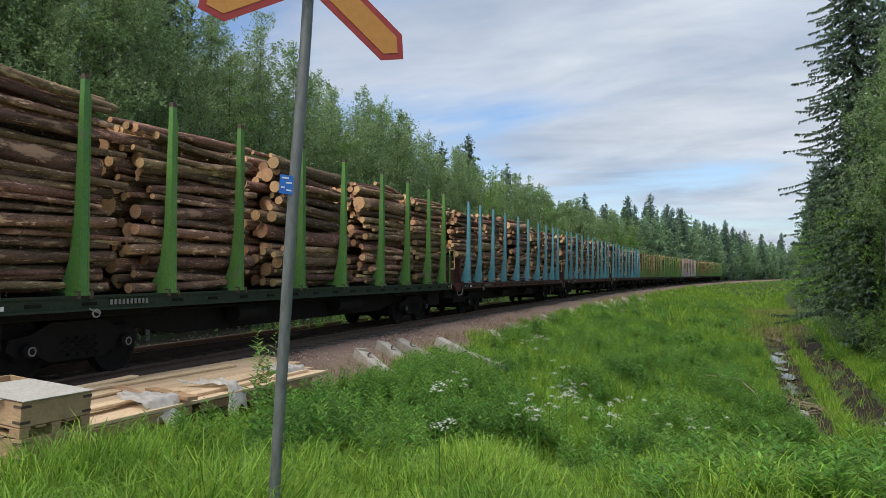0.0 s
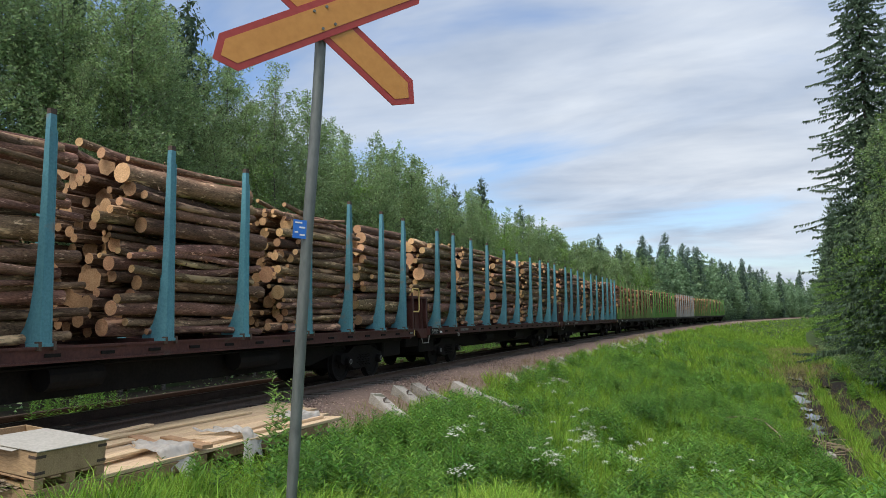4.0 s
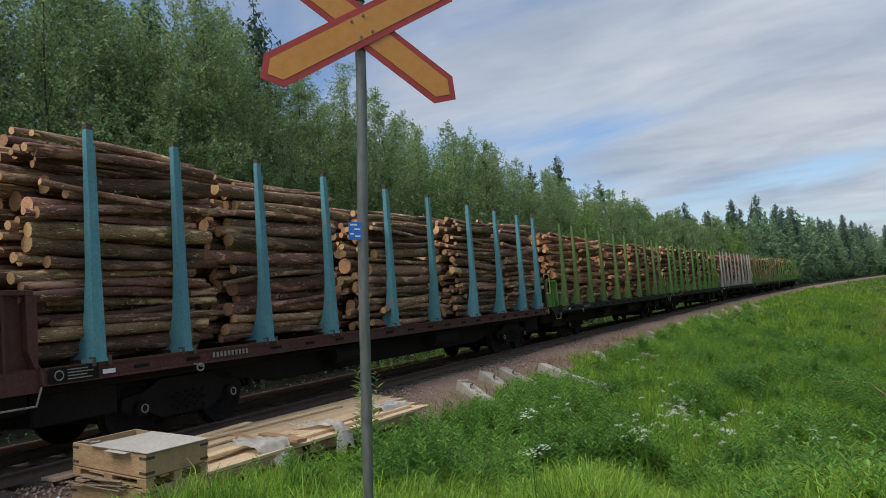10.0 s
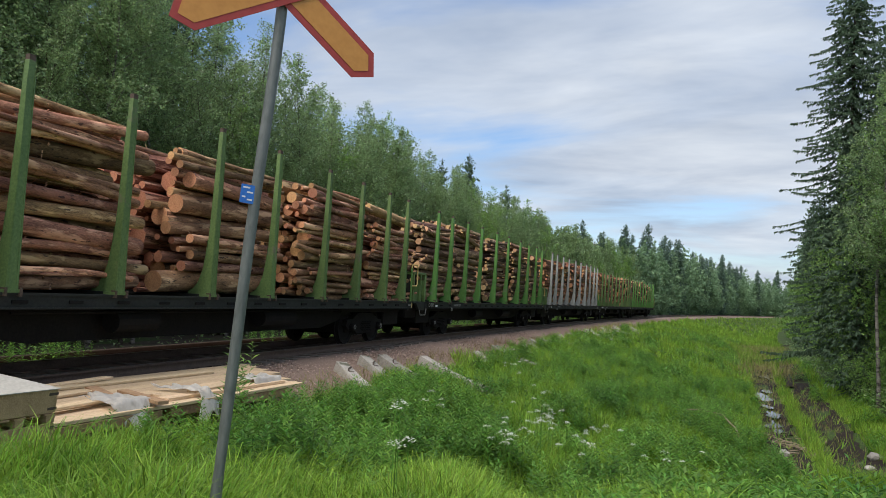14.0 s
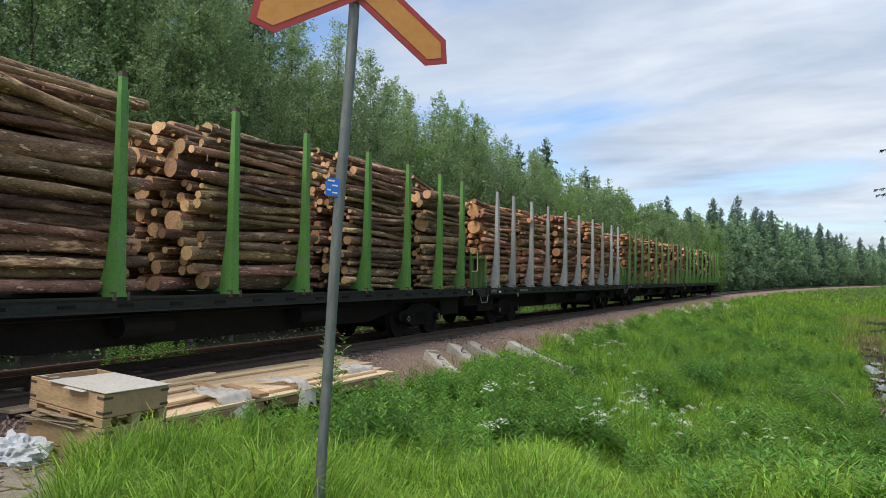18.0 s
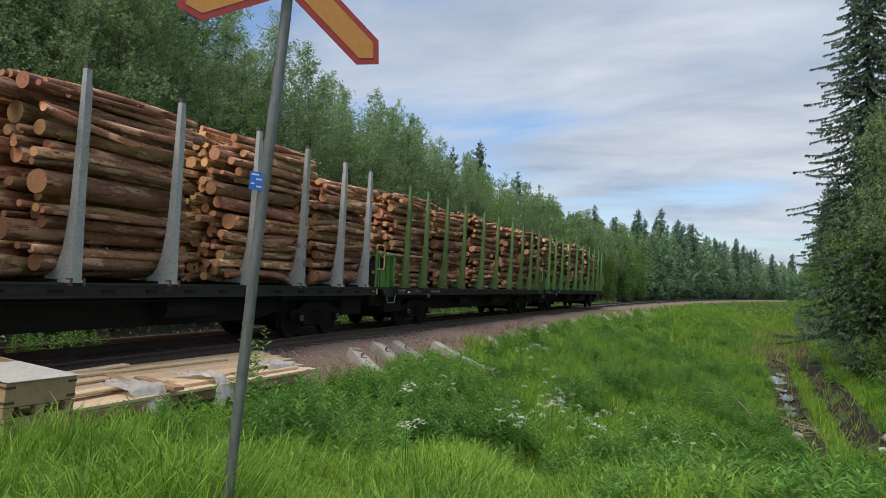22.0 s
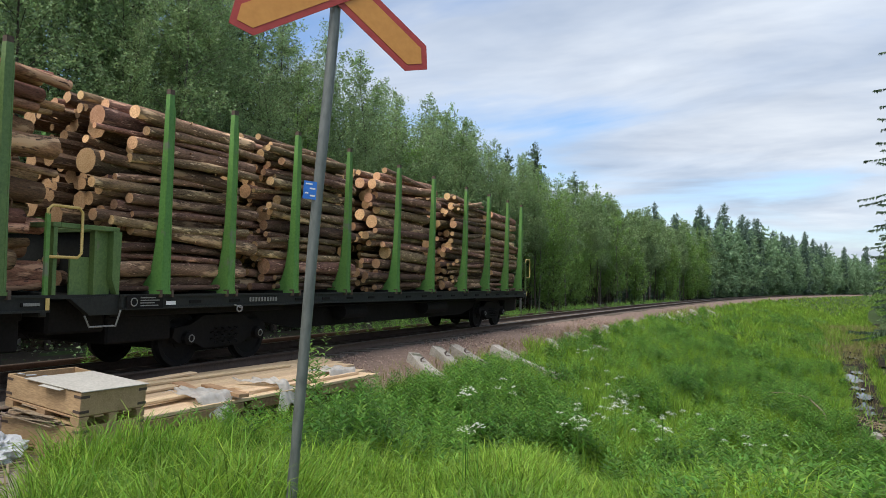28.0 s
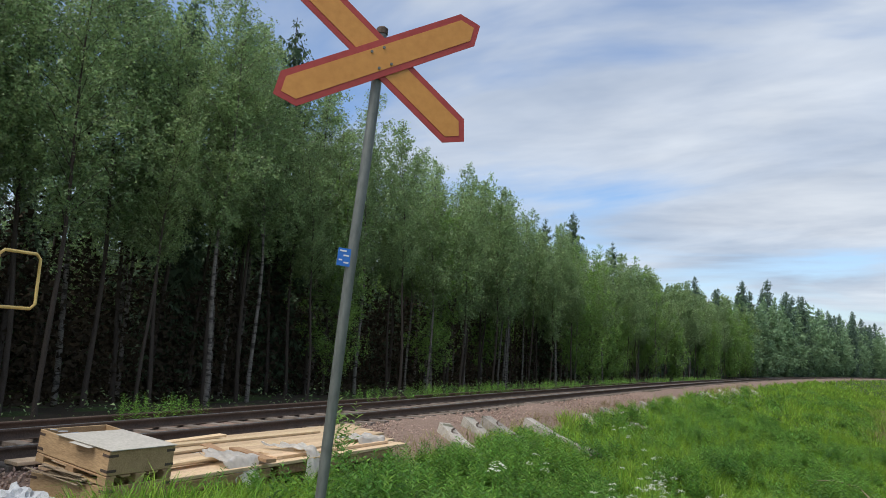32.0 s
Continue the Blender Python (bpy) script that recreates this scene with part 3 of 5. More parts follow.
def build_wagon(paint, body, stand, wheel, label):
    w = thing("timber_wagon", label, "railway wagon", "wagons of the timber train")
    front, rear = -HALF - 0.82, HALF + 0.74
    for sx in (-1, 1):
        s = Mesh()
        x0, x1 = sorted((sx * 1.36, sx * 1.47))
        s.box(x0, front, 0.97, x1, rear, 1.2, cut=0.012)
        xo = sorted((sx * 1.47, sx * 1.5))
        s.box(xo[0], front, 1.165, xo[1], rear, 1.2)
        s.box(xo[0], front, 0.97, xo[1], rear, 1.0)
        for y in np.arange(front + 0.4, rear - 0.3, 0.98):
            s.box(xo[0] - 0.001, y, 1.05, xo[1] - 0.012, y + 0.26, 1.1, 1)
        part("side_sill", s, [body, "black_steel"], w)
        b = Mesh()
        prof = [(-6.6, 0.98), (-5.6, 0.6), (-4.6, 0.42), (4.6, 0.42), (5.6, 0.6), (6.6, 0.98)]
        k, c0, c1 = len(prof), sx * 0.8 - 0.05, sx * 0.8 + 0.05
        b.add([(x, y, z) for x in (c0, c1) for y, z in prof], [tuple(range(k)), tuple(reversed(range(k, 2 * k)))] + [(i, k + i, k + (i + 1) % k, (i + 1) % k) for i in range(k)])
        part("centre_sill", b, "black_steel", w)
    f = Mesh()
    f.box(-1.36, front + 0.02, 1.1, 1.36, rear - 0.02, 1.16)
    for y in STAKES:
        f.box(-1.36, y - 0.14, 1.16, 1.36, y + 0.14, 1.245)
    part("floor", f, body, w)
    g = Mesh()
    g.box(-0.35, front, 0.85, 0.35, rear, 1.1)
    for y0, y1 in ((-3.2, -2.2), (1.2, 2.6)):
        g.tube([(1.1, y0, 0.74), (1.1, y1, 0.74)], 0.19, 12)
    g.tube([(-1.0, -4, 0.62), (-1.0, 4, 0.62)], 0.03, 6)
    g.tube([(1.2, -5.2, 0.9), (1.2, 5.2, 0.9)], 0.02, 6)
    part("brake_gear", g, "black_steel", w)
    # end frames, each with a lower filler block that closes the view between wagons
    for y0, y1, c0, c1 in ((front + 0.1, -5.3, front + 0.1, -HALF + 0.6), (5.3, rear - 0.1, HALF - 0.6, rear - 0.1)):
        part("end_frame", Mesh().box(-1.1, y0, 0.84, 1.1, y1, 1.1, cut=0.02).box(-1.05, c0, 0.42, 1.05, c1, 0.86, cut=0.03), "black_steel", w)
    for name, y in (("front_beam", front), ("rear_beam", rear)):
        part(name, Mesh().box(-1.36, y - 0.06, 0.9, 1.36, y + 0.06, 1.24, cut=0.015), body, w)
    data = stake_data("stake", paint)
    for y in STAKES:
        piece("stake", data, w, pose(0, y, 0))
        piece("stake", data, w, pose(0, y, 0, 0, 0, 180))
    for y in (-HALF + 1.9, HALF - 1.9):
        bogie_on(w, y, wheel)
    for sy, y in ((-1, front), (1, rear)):
        c = Mesh()
        c.box(-0.11, min(y, y + sy * 0.42), 0.95, 0.11, max(y, y + sy * 0.42), 1.15, cut=0.02)
        c.box(-0.2, min(y + sy * 0.42, y + sy * 0.66), 0.9, 0.16, max(y + sy * 0.42, y + sy * 0.66), 1.2, cut=0.04)
        part("coupler", c, "black_steel", w)
        hose = [(0.45, y + sy * 0.02, 0.95), (0.5, y + sy * 0.25, 0.75), (0.5, y + sy * 0.45, 0.55), (0.42, y + sy * 0.62, 0.62)]
        part("brake_hose", Mesh().tube(hose, 0.025, 6), "black_steel", w)
    # the crew stand on the front end, with its sheet walls and yellow grab rail
    py = front - 1.12
    p = Mesh().box(-1.38, py, 1.14, 1.38, front - 0.06, 1.2)
    stand_ob = part("end_platform", p, body, w, "small crew platform of painted steel sheet")
    # added black block: fills in for draft gear and the shade under the platform
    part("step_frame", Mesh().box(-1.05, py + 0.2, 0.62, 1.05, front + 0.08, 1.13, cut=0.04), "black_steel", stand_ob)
    # wall in the frame's colour, so the stand's unlit inside is painted dark
    part("rear_wall", Mesh().box(-1.3, front - 0.1, 1.2, 1.3, front - 0.07, 2.14), body, stand_ob)
    part("top_rim", Mesh().box(-1.42, py - 0.03, 2.13, 1.42, py + 0.09, 2.2, cut=0.008).box(-1.42, front - 0.16, 2.13, 1.42, front - 0.04, 2.2, cut=0.008), stand, stand_ob)
    for sx in (-1, 1):
        x0, x1 = sorted((sx * 1.3, sx * 1.42))
        part("side_rim", Mesh().box(x0, py + 0.09, 2.13, x1, front - 0.16, 2.2, cut=0.008), stand, stand_ob)
        part("corner_post", Mesh().box(x0, py - 0.01, 1.2, x1 - 0.01, py + 0.05, 2.13), stand, stand_ob)
        part("stiffener", Mesh().box(x0, py + 0.66, 1.2, x1 - 0.02, py + 0.7, 2.13), stand, stand_ob)
        # the flanged plate against the load, cut back at its foot
        flange = [(front - 0.15, 1.42), (front - 0.06, 1.2), (front - 0.02, 1.2), (front - 0.0, 2.13), (front - 0.15, 2.13)]
        part("flange_plate", Mesh().add([(x, y, z) for x in (x0, x1) for y, z in flange], [(0, 1, 2, 3, 4), (9, 8, 7, 6, 5)] + [(q, 5 + q, 5 + (q + 1) % 5, (q + 1) % 5) for q in range(5)]), stand, stand_ob)
        x0, x1 = sorted((sx * 1.27, sx * 1.3))
        part("side_sheet", Mesh().box(x0, py + 0.34, 1.2, x1, front - 0.1, 1.74), stand, stand_ob, "painted lower side sheet")
        part("side_sheet", Mesh().box(x0, py + 0.68, 1.74, x1, front - 0.1, 2.13), stand, stand_ob)
        br = Mesh()
        x0, x1 = sorted((sx * 1.3, sx * 1.4))
        prof = [(front, 0.9), (front - 0.5, 0.9), (py + 0.3, 1.14), (front, 1.2)]
        br.add([(x, y, z) for x in (x0, x1) for y, z in prof], [(0, 1, 2, 3), (7, 6, 5, 4), (0, 4, 5, 1), (1, 5, 6, 2), (2, 6, 7, 3), (3, 7, 4, 0)])
        part("bracket", br, body, stand_ob)
        xr = sx * 1.44
        loop = [(xr, rear - 0.02, 1.72), (xr, rear + 0.44, 1.72), (xr, rear + 0.5, 1.78), (xr, rear + 0.5, 2.36), (xr, rear + 0.44, 2.42), (xr, rear + 0.02, 2.42), (xr, rear - 0.05, 2.36), (xr, rear - 0.05, 2.28)]
        part("grab_rail", Mesh().tube(loop, 0.021, 8), "rail_yellow", w, "bent yellow tube grab rail", smooth=True)
        x0, x1 = sorted((sx * 1.42, sx * 1.46))
        part("rail_post", Mesh().box(x0, rear - 0.08, 1.2, x1, rear - 0.02, 2.3), stand, w, "flat painted post of the grab rail")
        xs = sx * 1.47
        st = [(xs, front - 0.02, 0.97), (xs, front - 0.1, 0.74), (xs, front - 0.56, 0.74), (xs, front - 0.64, 0.9)]
        part("foot_step", Mesh().tube(st, 0.014, 6), "pale_mark", w, "thin pale bent steel step")
        ring = [(sx * 1.53 + 0.0, -HALF + 1.75 + 0.07 * math.cos(q), 0.93 + 0.055 * math.sin(q)) for q in np.linspace(0, 6.28, 11)]
        part("rope_ring", Mesh().tube(ring + [(sx * 1.53, -HALF + 1.62, 1.0)], 0.014, 6), "pale_mark", w, "pale rope ring")
    # worn lettering as plain bars
    marks = [(-HALF + 2.05 + i * 0.085, 1.05, 0.05, 0.08) for i in range(10)] + [(rear - 0.4, 1.06, 0.24, 0.04)]
    for y, z, l, h in marks + list(((front + 0.32, 1.14, 0.3, 0.016), (front + 0.32, 1.1, 0.38, 0.016), (front + 0.32, 1.06, 0.28, 0.016), (front + 0.32, 1.02, 0.36, 0.016))):
        part("mark", Mesh().box(1.501, y, z, 1.504, y + l, z + h), "pale_mark", w)
    part("data_panel", Mesh().box(1.5, front + 0.06, 0.985, 1.5015, front + 0.78, 1.185), "black_steel", w, "black data panel with worn white writing")
    ring = [(1.504, front + 0.2 + 0.06 * math.cos(q), 1.085 + 0.06 * math.sin(q)) for q in np.linspace(0, 6.28, 15)]
    part("ring_mark", Mesh().tube(ring, 0.009, 5), "pale_mark", w, "worn white ring mark")
    part("white_plate", Mesh().box(1.5, front + 0.84, 1.03, 1.505, front + 1.04, 1.09), "plate_white", w, "small white plate")
    part("end_mark", Mesh().box(1.501, rear - 0.08, 1.0, 1.505, rear - 0.02, 1.16), "rail_yellow", w, "small yellow end mark")
    return w


LENGTHS = [2.6, 2.85, 3.05, 3.3]
RADII = [0.048, 0.062, 0.078, 0.098, 0.125, 0.16, 0.2]


def log_data():
    made = {}
    rng = random.Random(11)
    for bark in ("bark", "bark_pale"):
        for L in LENGTHS:
            for r in RADII:
                for k in range(2):
                    s = Mesh()
                    bend, ph, taper = rng.uniform(-0.05, 0.05) + 0.13 * (k - 0.5) * (r < 0.09), rng.uniform(0, 6.3), rng.uniform(0.8, 0.96)
                    pts, rad = [], []
                    for i in range(8):
                        t = i / 7
                        q = bend * math.sin(math.pi * t)
                        pts.append((q * math.cos(ph), (t - 0.5) * L, q * math.sin(ph)))
                        rad.append(r * (1 + (taper - 1) * t) * rng.uniform(0.9, 1.09))
                    s.tube(pts, rad, 10 if r < 0.11 else 13, 0, True, 1)
                    # a few stubs of cut branches
                    for _ in range(2):
                        t, a = rng.uniform(-0.4, 0.4) * L, rng.uniform(0, 6.3)
                        s.tube([(0.8 * r * math.cos(a), t, 0.8 * r * math.sin(a)), (1.22 * r * math.cos(a), t + 0.02, 1.22 * r * math.sin(a))], [0.018, 0.012], 5, 0, True, 1)
                    for _ in range(1 + k):
                        t, a, l = rng.uniform(-0.45, 0.4) * L, rng.uniform(0, 6.3), rng.uniform(0.08, 0.3)
                        c, d = math.cos(a), math.sin(a)
                        strip = [(1.02 * r * c, t, 1.02 * r * d), (1.02 * r * c, t + 0.03, 1.02 * r * d), ((r + 0.04) * c, t + 0.03 + l * 0.4, (r + 0.03) * d - 0.03), ((r + 0.03) * c, t + l * 0.4, (r + 0.03) * d - 0.03), ((r + 0.06) * c, t + l * 0.5, (r + 0.03) * d - l * 0.7), ((r + 0.05) * c, t + l * 0.5 + 0.02, (r + 0.03) * d - l * 0.7)]
                        s.add(strip, [(0, 1, 2, 3), (3, 2, 5, 4)], 0)
                    made[bark, L, r, k] = s.data("log", [bark, "cut_pale" if bark == "bark" else "cut_wood"], smooth=False)
                    made[bark, L, r, k].polygons.foreach_set("use_smooth", [len(p.vertices) == 4 for p in made[bark, L, r, k].polygons])
    return made


def pack(rng, width, height, mean):
    """Round sections dropped into a bay one after another: rows of (x, z, radius)."""
    got, full = np.zeros((0, 3)), 0
    while len(got) < 420:
        r = RADII[min(6, max(0, int(rng.gauss(mean - 0.3, 1.75) + 0.5)))] * rng.uniform(0.97, 1.03)
        edge = width / 2 - r - 0.28 * rng.random() ** 2
        r *= rng.uniform(1.05, 1.17)
        xs = np.array([rng.uniform(-edge, edge) for _ in range(26)])
        z = np.full(26, r)
        if len(got):
            dx = np.abs(xs[:, None] - got[:, 0])
            reach = r + got[:, 2]
            z = np.maximum(z, np.where(dx < reach, got[:, 1] + np.sqrt(np.maximum(reach**2 - dx**2, 0)), 0).max(1))
        j = int(np.argmin(z + r * 0.5 + 0.10 * np.abs(xs)))
        if z[j] + r > height - 0.12 * (2 * xs[j] / width) ** 2:
            full += 1
            if full > 7:
                break
            continue
        got = np.vstack([got, (xs[j], z[j], r)])
    return got


BAYS = [(0, 3.05, 0.05), (2, 3.05, 0.05), (4, 3.3, 0.0), (6, 3.05, 0.0), (8, 3.05, 0.1)]  # first stake, log length, shift


def build_pile(logs, seed, L, bark, mean, height):
    rng = random.Random(seed)
    tone = {"bark": "dark brown", "bark_pale": "pale reddish brown"}[bark]
    size = "thick" if mean > 3.3 else ("thin" if mean < 2.4 else "mixed")
    p = thing("log_pile", f"stack of {size} {tone} logs with fresh orange ends", "log stack", "log stacks on the train")
    rest = Mesh()
    for x, z, r in pack(rng, 2.62, height, mean):
        key = min(RADII, key=lambda q: abs(q - r / 1.07))
        flip = 180 if rng.random() < 0.5 else 0
        lift = z / 2.8
        m = pose(x, rng.gauss(0, 0.22), z, rng.gauss(0, 1.5 + 1.5 * lift), rng.uniform(0, 360), rng.gauss(0, 1.5 + 1.4 * lift) + flip)
        l2 = L if rng.random() < 0.6 else rng.choice(LENGTHS[max(0, LENGTHS.index(L) - 1):LENGTHS.index(L) + 1])
        if x > 0.5 or z > height - 0.24:
            piece("log", logs[bark, l2, key, rng.randrange(2)], p, m)
        elif x > -0.9 or rng.random() < 0.3:
            rest.tube([m @ Vector((0, -l2 / 2, 0)), m @ Vector((0, l2 / 2, 0))], key, 7, 0, True, 1)
    tagged(part("inner_wood", rest, [bark, "cut_pale" if bark == "bark" else "cut_wood"], p), kind="stuff")
    return p


def make_train():
    wheel = wheel_data()
    kinds = {
        "green": ("paint_green", "frame_dark", "paint_olive", "long timber wagon with green stakes on a black frame"),
        "fresh": ("paint_green", "frame_green", "paint_green", "long timber wagon with bright green stakes and dark green frame"),
        "teal": ("paint_teal", "frame_red", "frame_red", "long timber wagon with teal stakes on a red-brown frame"),
        "olive": ("paint_olive", "frame_dark", "paint_green", "long timber wagon with olive green stakes on a black frame"),
        "grey": ("paint_grey", "frame_dark", "paint_olive", "long timber wagon with weathered grey stakes on a black frame"),
    }
    order = ["green", "olive", "grey", "green", "olive", "teal", "teal", "teal", "fresh"]
    barks = ["bark", "bark_pale", "bark_pale", "bark", "bark_pale", "bark", "bark", "bark", "bark"]
    means = [2.7, 2.5, 2.5, 2.0, 2.6, 2.1, 2.5, 2.9, 2.5]
    logs, first, train = log_data(), {}, []
    for k, kind in enumerate(order):
        if kind in first:
            w = copy_thing(first[kind], pose(0, 0, 0))
        else:
            w = first[kind] = build_wagon(*kinds[kind][:3], wheel, kinds[kind][3])
        piles = []
        for b, (s, L, shift) in enumerate(BAYS):
            rng = random.Random(100 * k + b)
            p = build_pile(logs, 100 * k + b, L, barks[k], means[k] + rng.uniform(-0.7, 0.7), 3.1 + rng.uniform(-0.3, 0.2))
            piles.append((p, (STAKES[s] + STAKES[s + 1]) / 2 + shift - (0.6 if k == 0 and b == 4 else 0)))
        train.append((k, w, piles))
    # a white scrawl on one sill
    for q, (y, dy, z0, z1) in enumerate(((0.36, 0.02, 1.0, 1.15), (0.36, 0.1, 1.0, 1.01), (0.5, 0.07, 1.01, 1.14), (0.57, 0.05, 1.14, 1.02), (0.68, 0.03, 1.02, 1.15), (0.71, 0.09, 1.15, 1.03), (0.8, 0.02, 1.03, 1.15), (0.9, -0.04, 1.14, 1.06), (0.86, 0.09, 1.06, 1.03), (1.0, 0.12, 1.04, 1.03), (1.0, 0.1, 1.09, 1.09), (1.0, 0.13, 1.04, 1.14))):
        part("scrawl_stroke", Mesh().tube([(1.503, y - HALF, z0), (1.503, y + dy - HALF, z1)], 0.007, 5), "pale_mark", train[1][1])
    return train


# how far each wagon stands off its even place in the train, from the last one on
SLACK = [-0.06, 0.08, 0.07, 0.09, 0.02, -0.04, 0.03, 0.13, 0.1]
# where the last wagon's foremost stake is along the line, second by second
RUN = [(0, 173.52), (2, 160.51), (4, 147.78), (6, 135.29), (8, 123.04), (10, 111.01), (12, 99.17), (14, 87.51), (16, 76.0), (18, 64.62), (20, 53.36), (22, 42.19), (24, 31.09), (26, 20.05), (28, 9.04), (30, -1.96), (32, -12.96)]


# ---- trees ----
def leaf_cards(centres, size, rng, long=1.5, droop=0.0):
    """Small leaves at the given places: a triangle each."""
    n = len(centres)
    a = rng.normal(size=(n, 3))
    a[:, 2] = a[:, 2] * 0.6 - droop
    a /= np.linalg.norm(a, axis=1, keepdims=True)
    b = np.cross(a, rng.normal(size=(n, 3)))
    b /= np.linalg.norm(b, axis=1, keepdims=True) + 1e-9
    s = size * rng.uniform(0.6, 1.3, (n, 1))
    c = np.cross(a, b)
    v = np.stack([centres - a * s * long / 2 + b * s * 0.3, centres + a * s * long / 2 + c * s * 0.15, centres - a * s * long * 0.2 - b * s * 0.6], 1)
    return v.reshape(-1, 3)


def quads(n, o=0):
    return np.arange(o, o + 4 * n)


def broad_tree(name, seed, height, spread, count, leaf_mat, bark_mat, low=0.22, size=0.2):
    """A slender tree: thin limbs that rise, with leaves on hanging twigs; widest low down, pointed at the top."""
    rng = np.random.default_rng(seed)
    t = Mesh()
    lean = rng.normal(0, 0.012, 2)
    pts = [(lean[0] * z * z / height * 2 + 0.07 * math.sin(z * 0.7 + seed), lean[1] * z * z / height * 2 + 0.07 * math.cos(z * 0.6), z) for z in np.linspace(-0.3, height * 0.97, 11)]
    r0 = 0.0062 * height
    t.tube(pts, [r0 * (1 - 0.93 * i / 10) for i in range(11)], 8)
    pz, px, py = [p[2] for p in pts], [p[0] for p in pts], [p[1] for p in pts]
    cen, n_limb = [], 40
    f = low + (0.985 - low) * (np.arange(n_limb) + rng.random(n_limb)) / n_limb
    g = (f - low) / (1 - low)
    reach = spread * (np.minimum(1, 0.5 + 2.4 * g) * (1 - g) ** 0.72 + 0.06) * rng.uniform(0.55, 1.2, n_limb)
    share = (reach + 0.12) ** 1.4 * rng.uniform(0.3, 1.6, n_limb) * (1 - 0.5 * g)
    share = share / share.sum() * count
    for i in range(n_limb):
        z, L = f[i] * height, reach[i]
        bx, by = np.interp(z, pz, px), np.interp(z, pz, py)
        a = i * 2.4 + rng.normal(0, 0.4)
        rise = L * rng.uniform(0.5, 1.25)
        core = np.array([bx, by, z])
        end = core + [L * math.cos(a), L * math.sin(a), rise]
        mid = core + [0.5 * L * math.cos(a), 0.5 * L * math.sin(a), 0.66 * rise]
        t.tube([tuple(core), tuple(mid), tuple(end)], [r0 * 0.3 * (1 - f[i] * 0.75), r0 * 0.17 * (1 - f[i] * 0.6), 0.006], 4, caps=False)
        m = int(share[i])
        twigs = 6 + int(16 * L)
        q = rng.random(twigs) ** 0.7
        start = core + (end - core) * q[:, None] + rng.normal(0, 0.06 + 0.17 * L, (twigs, 3)) * [1, 1, 0.8]
        way = np.stack([rng.normal(0, 0.3, twigs), rng.normal(0, 0.3, twigs), -np.abs(rng.normal(0.75, 0.4, twigs))], -1) * (0.2 + 0.34 * L)
        k = rng.integers(0, twigs, m)
        cen.append(start[k] + way[k] * rng.random((m, 1)) + rng.normal(0, 0.06, (m, 3)))
    cen = np.concatenate(cen)
    cen[:, 2] = np.maximum(cen[:, 2], 0.6)
    return t.data("trunk", [bark_mat], smooth=True), soup("crown", leaf_cards(cen, size, rng, droop=0.35), np.arange(3 * len(cen)), np.full(len(cen), 3), [leaf_mat])


def spruce_tree(seed, height, spread, dense=1.0, low=0.06, leaf="needle", fine=1.0, core=1.0):
    """A conifer: whorls of sagging boughs with turned-up ends, each hung with twigs, and a thick shaded core round the stem."""
    rng = np.random.default_rng(seed)
    t = Mesh()
    r0 = 0.0085 * height
    t.tube([(0, 0, -0.3), (0, 0, height * 0.5), (0.03, 0, height)], [r0, r0 * 0.55, 0.012], 8)
    tri = []
    z, up = low * height, np.array([0, 0, 1.0])
    while z < height * 0.985:
        f = z / height
        reach = spread * (1 - math.exp(-(height - z) * 0.58 / spread)) * rng.uniform(0.84, 1.1) + 0.04
        n = int(rng.integers(7, 11))
        gap = 0.26 + 0.012 * height * (1 - f)
        for k in range(n):
            a = k * 2 * math.pi / n + rng.uniform(-0.45, 0.45)
            L = reach * rng.uniform(0.55, 1.08)
            zb = z + rng.uniform(-0.9, 0.9) * gap
            sag = rng.uniform(0.42, 0.85) * (1 if height - z > 2.2 else -0.4)
            out, side = np.array([math.cos(a), math.sin(a), 0]), np.array([-math.sin(a), math.cos(a), 0])
            m = max(4, int(L / 0.12 * dense))
            q = 1 - rng.random(m) ** 1.25 * 0.95
            p = out * (L * q)[:, None] + up * (zb - sag * L * q + 0.33 * L * q * q)[:, None]
            h = rng.uniform(0.5, 1.25, m) * (0.1 + 0.26 * min(1.0, L)) * fine * (1.1 - 0.25 * q)
            way = side * (rng.choice([-1, 1], m) * rng.uniform(0.2, 1, m))[:, None] + out * rng.uniform(0.1, 0.9, m)[:, None] - up * rng.uniform(0.3, 1.6, m)[:, None]
            way *= (h / np.linalg.norm(way, axis=1))[:, None]
            wd = np.cross(way, rng.normal(size=(m, 3)))
            wd *= (h * rng.uniform(0.14, 0.26, m) / (np.linalg.norm(wd, axis=1) + 1e-9))[:, None]
            tri.append(np.stack([p - wd, p + wd, p + way], 1))
        m = int(22 * core * n / 8 * gap * reach)
        if m:
            a, q = rng.uniform(0, 6.3, m), 0.5 * reach * np.sqrt(rng.random(m))
            c = np.stack([q * np.cos(a), q * np.sin(a), z + rng.uniform(-0.6, 0.6, m) * gap - 0.25 * q], -1)
            tri.append(leaf_cards(c, 0.32 * fine, rng, 1.4, 0.5).reshape(-1, 3, 3))
        z += gap * rng.uniform(0.8, 1.2)
    v = np.concatenate(tri).reshape(-1, 3)
    return t.data("trunk", ["trunk_bark"], smooth=True), soup("crown", v, np.arange(len(v)), np.full(len(v) // 3, 3), [leaf])


HEIGHT = {"birch_a": 15.0, "birch_b": 13.5, "birch_c": 16.5, "birch_d": 14.0, "alder": 11.0, "willow": 5.0, "spruce_a": 19.0, "spruce_b": 14.0, "spruce_c": 13.0, "spruce_near": 24.5, "spruce_far": 18.0, "birch_tall": 20.0, "birch_high": 19.0}


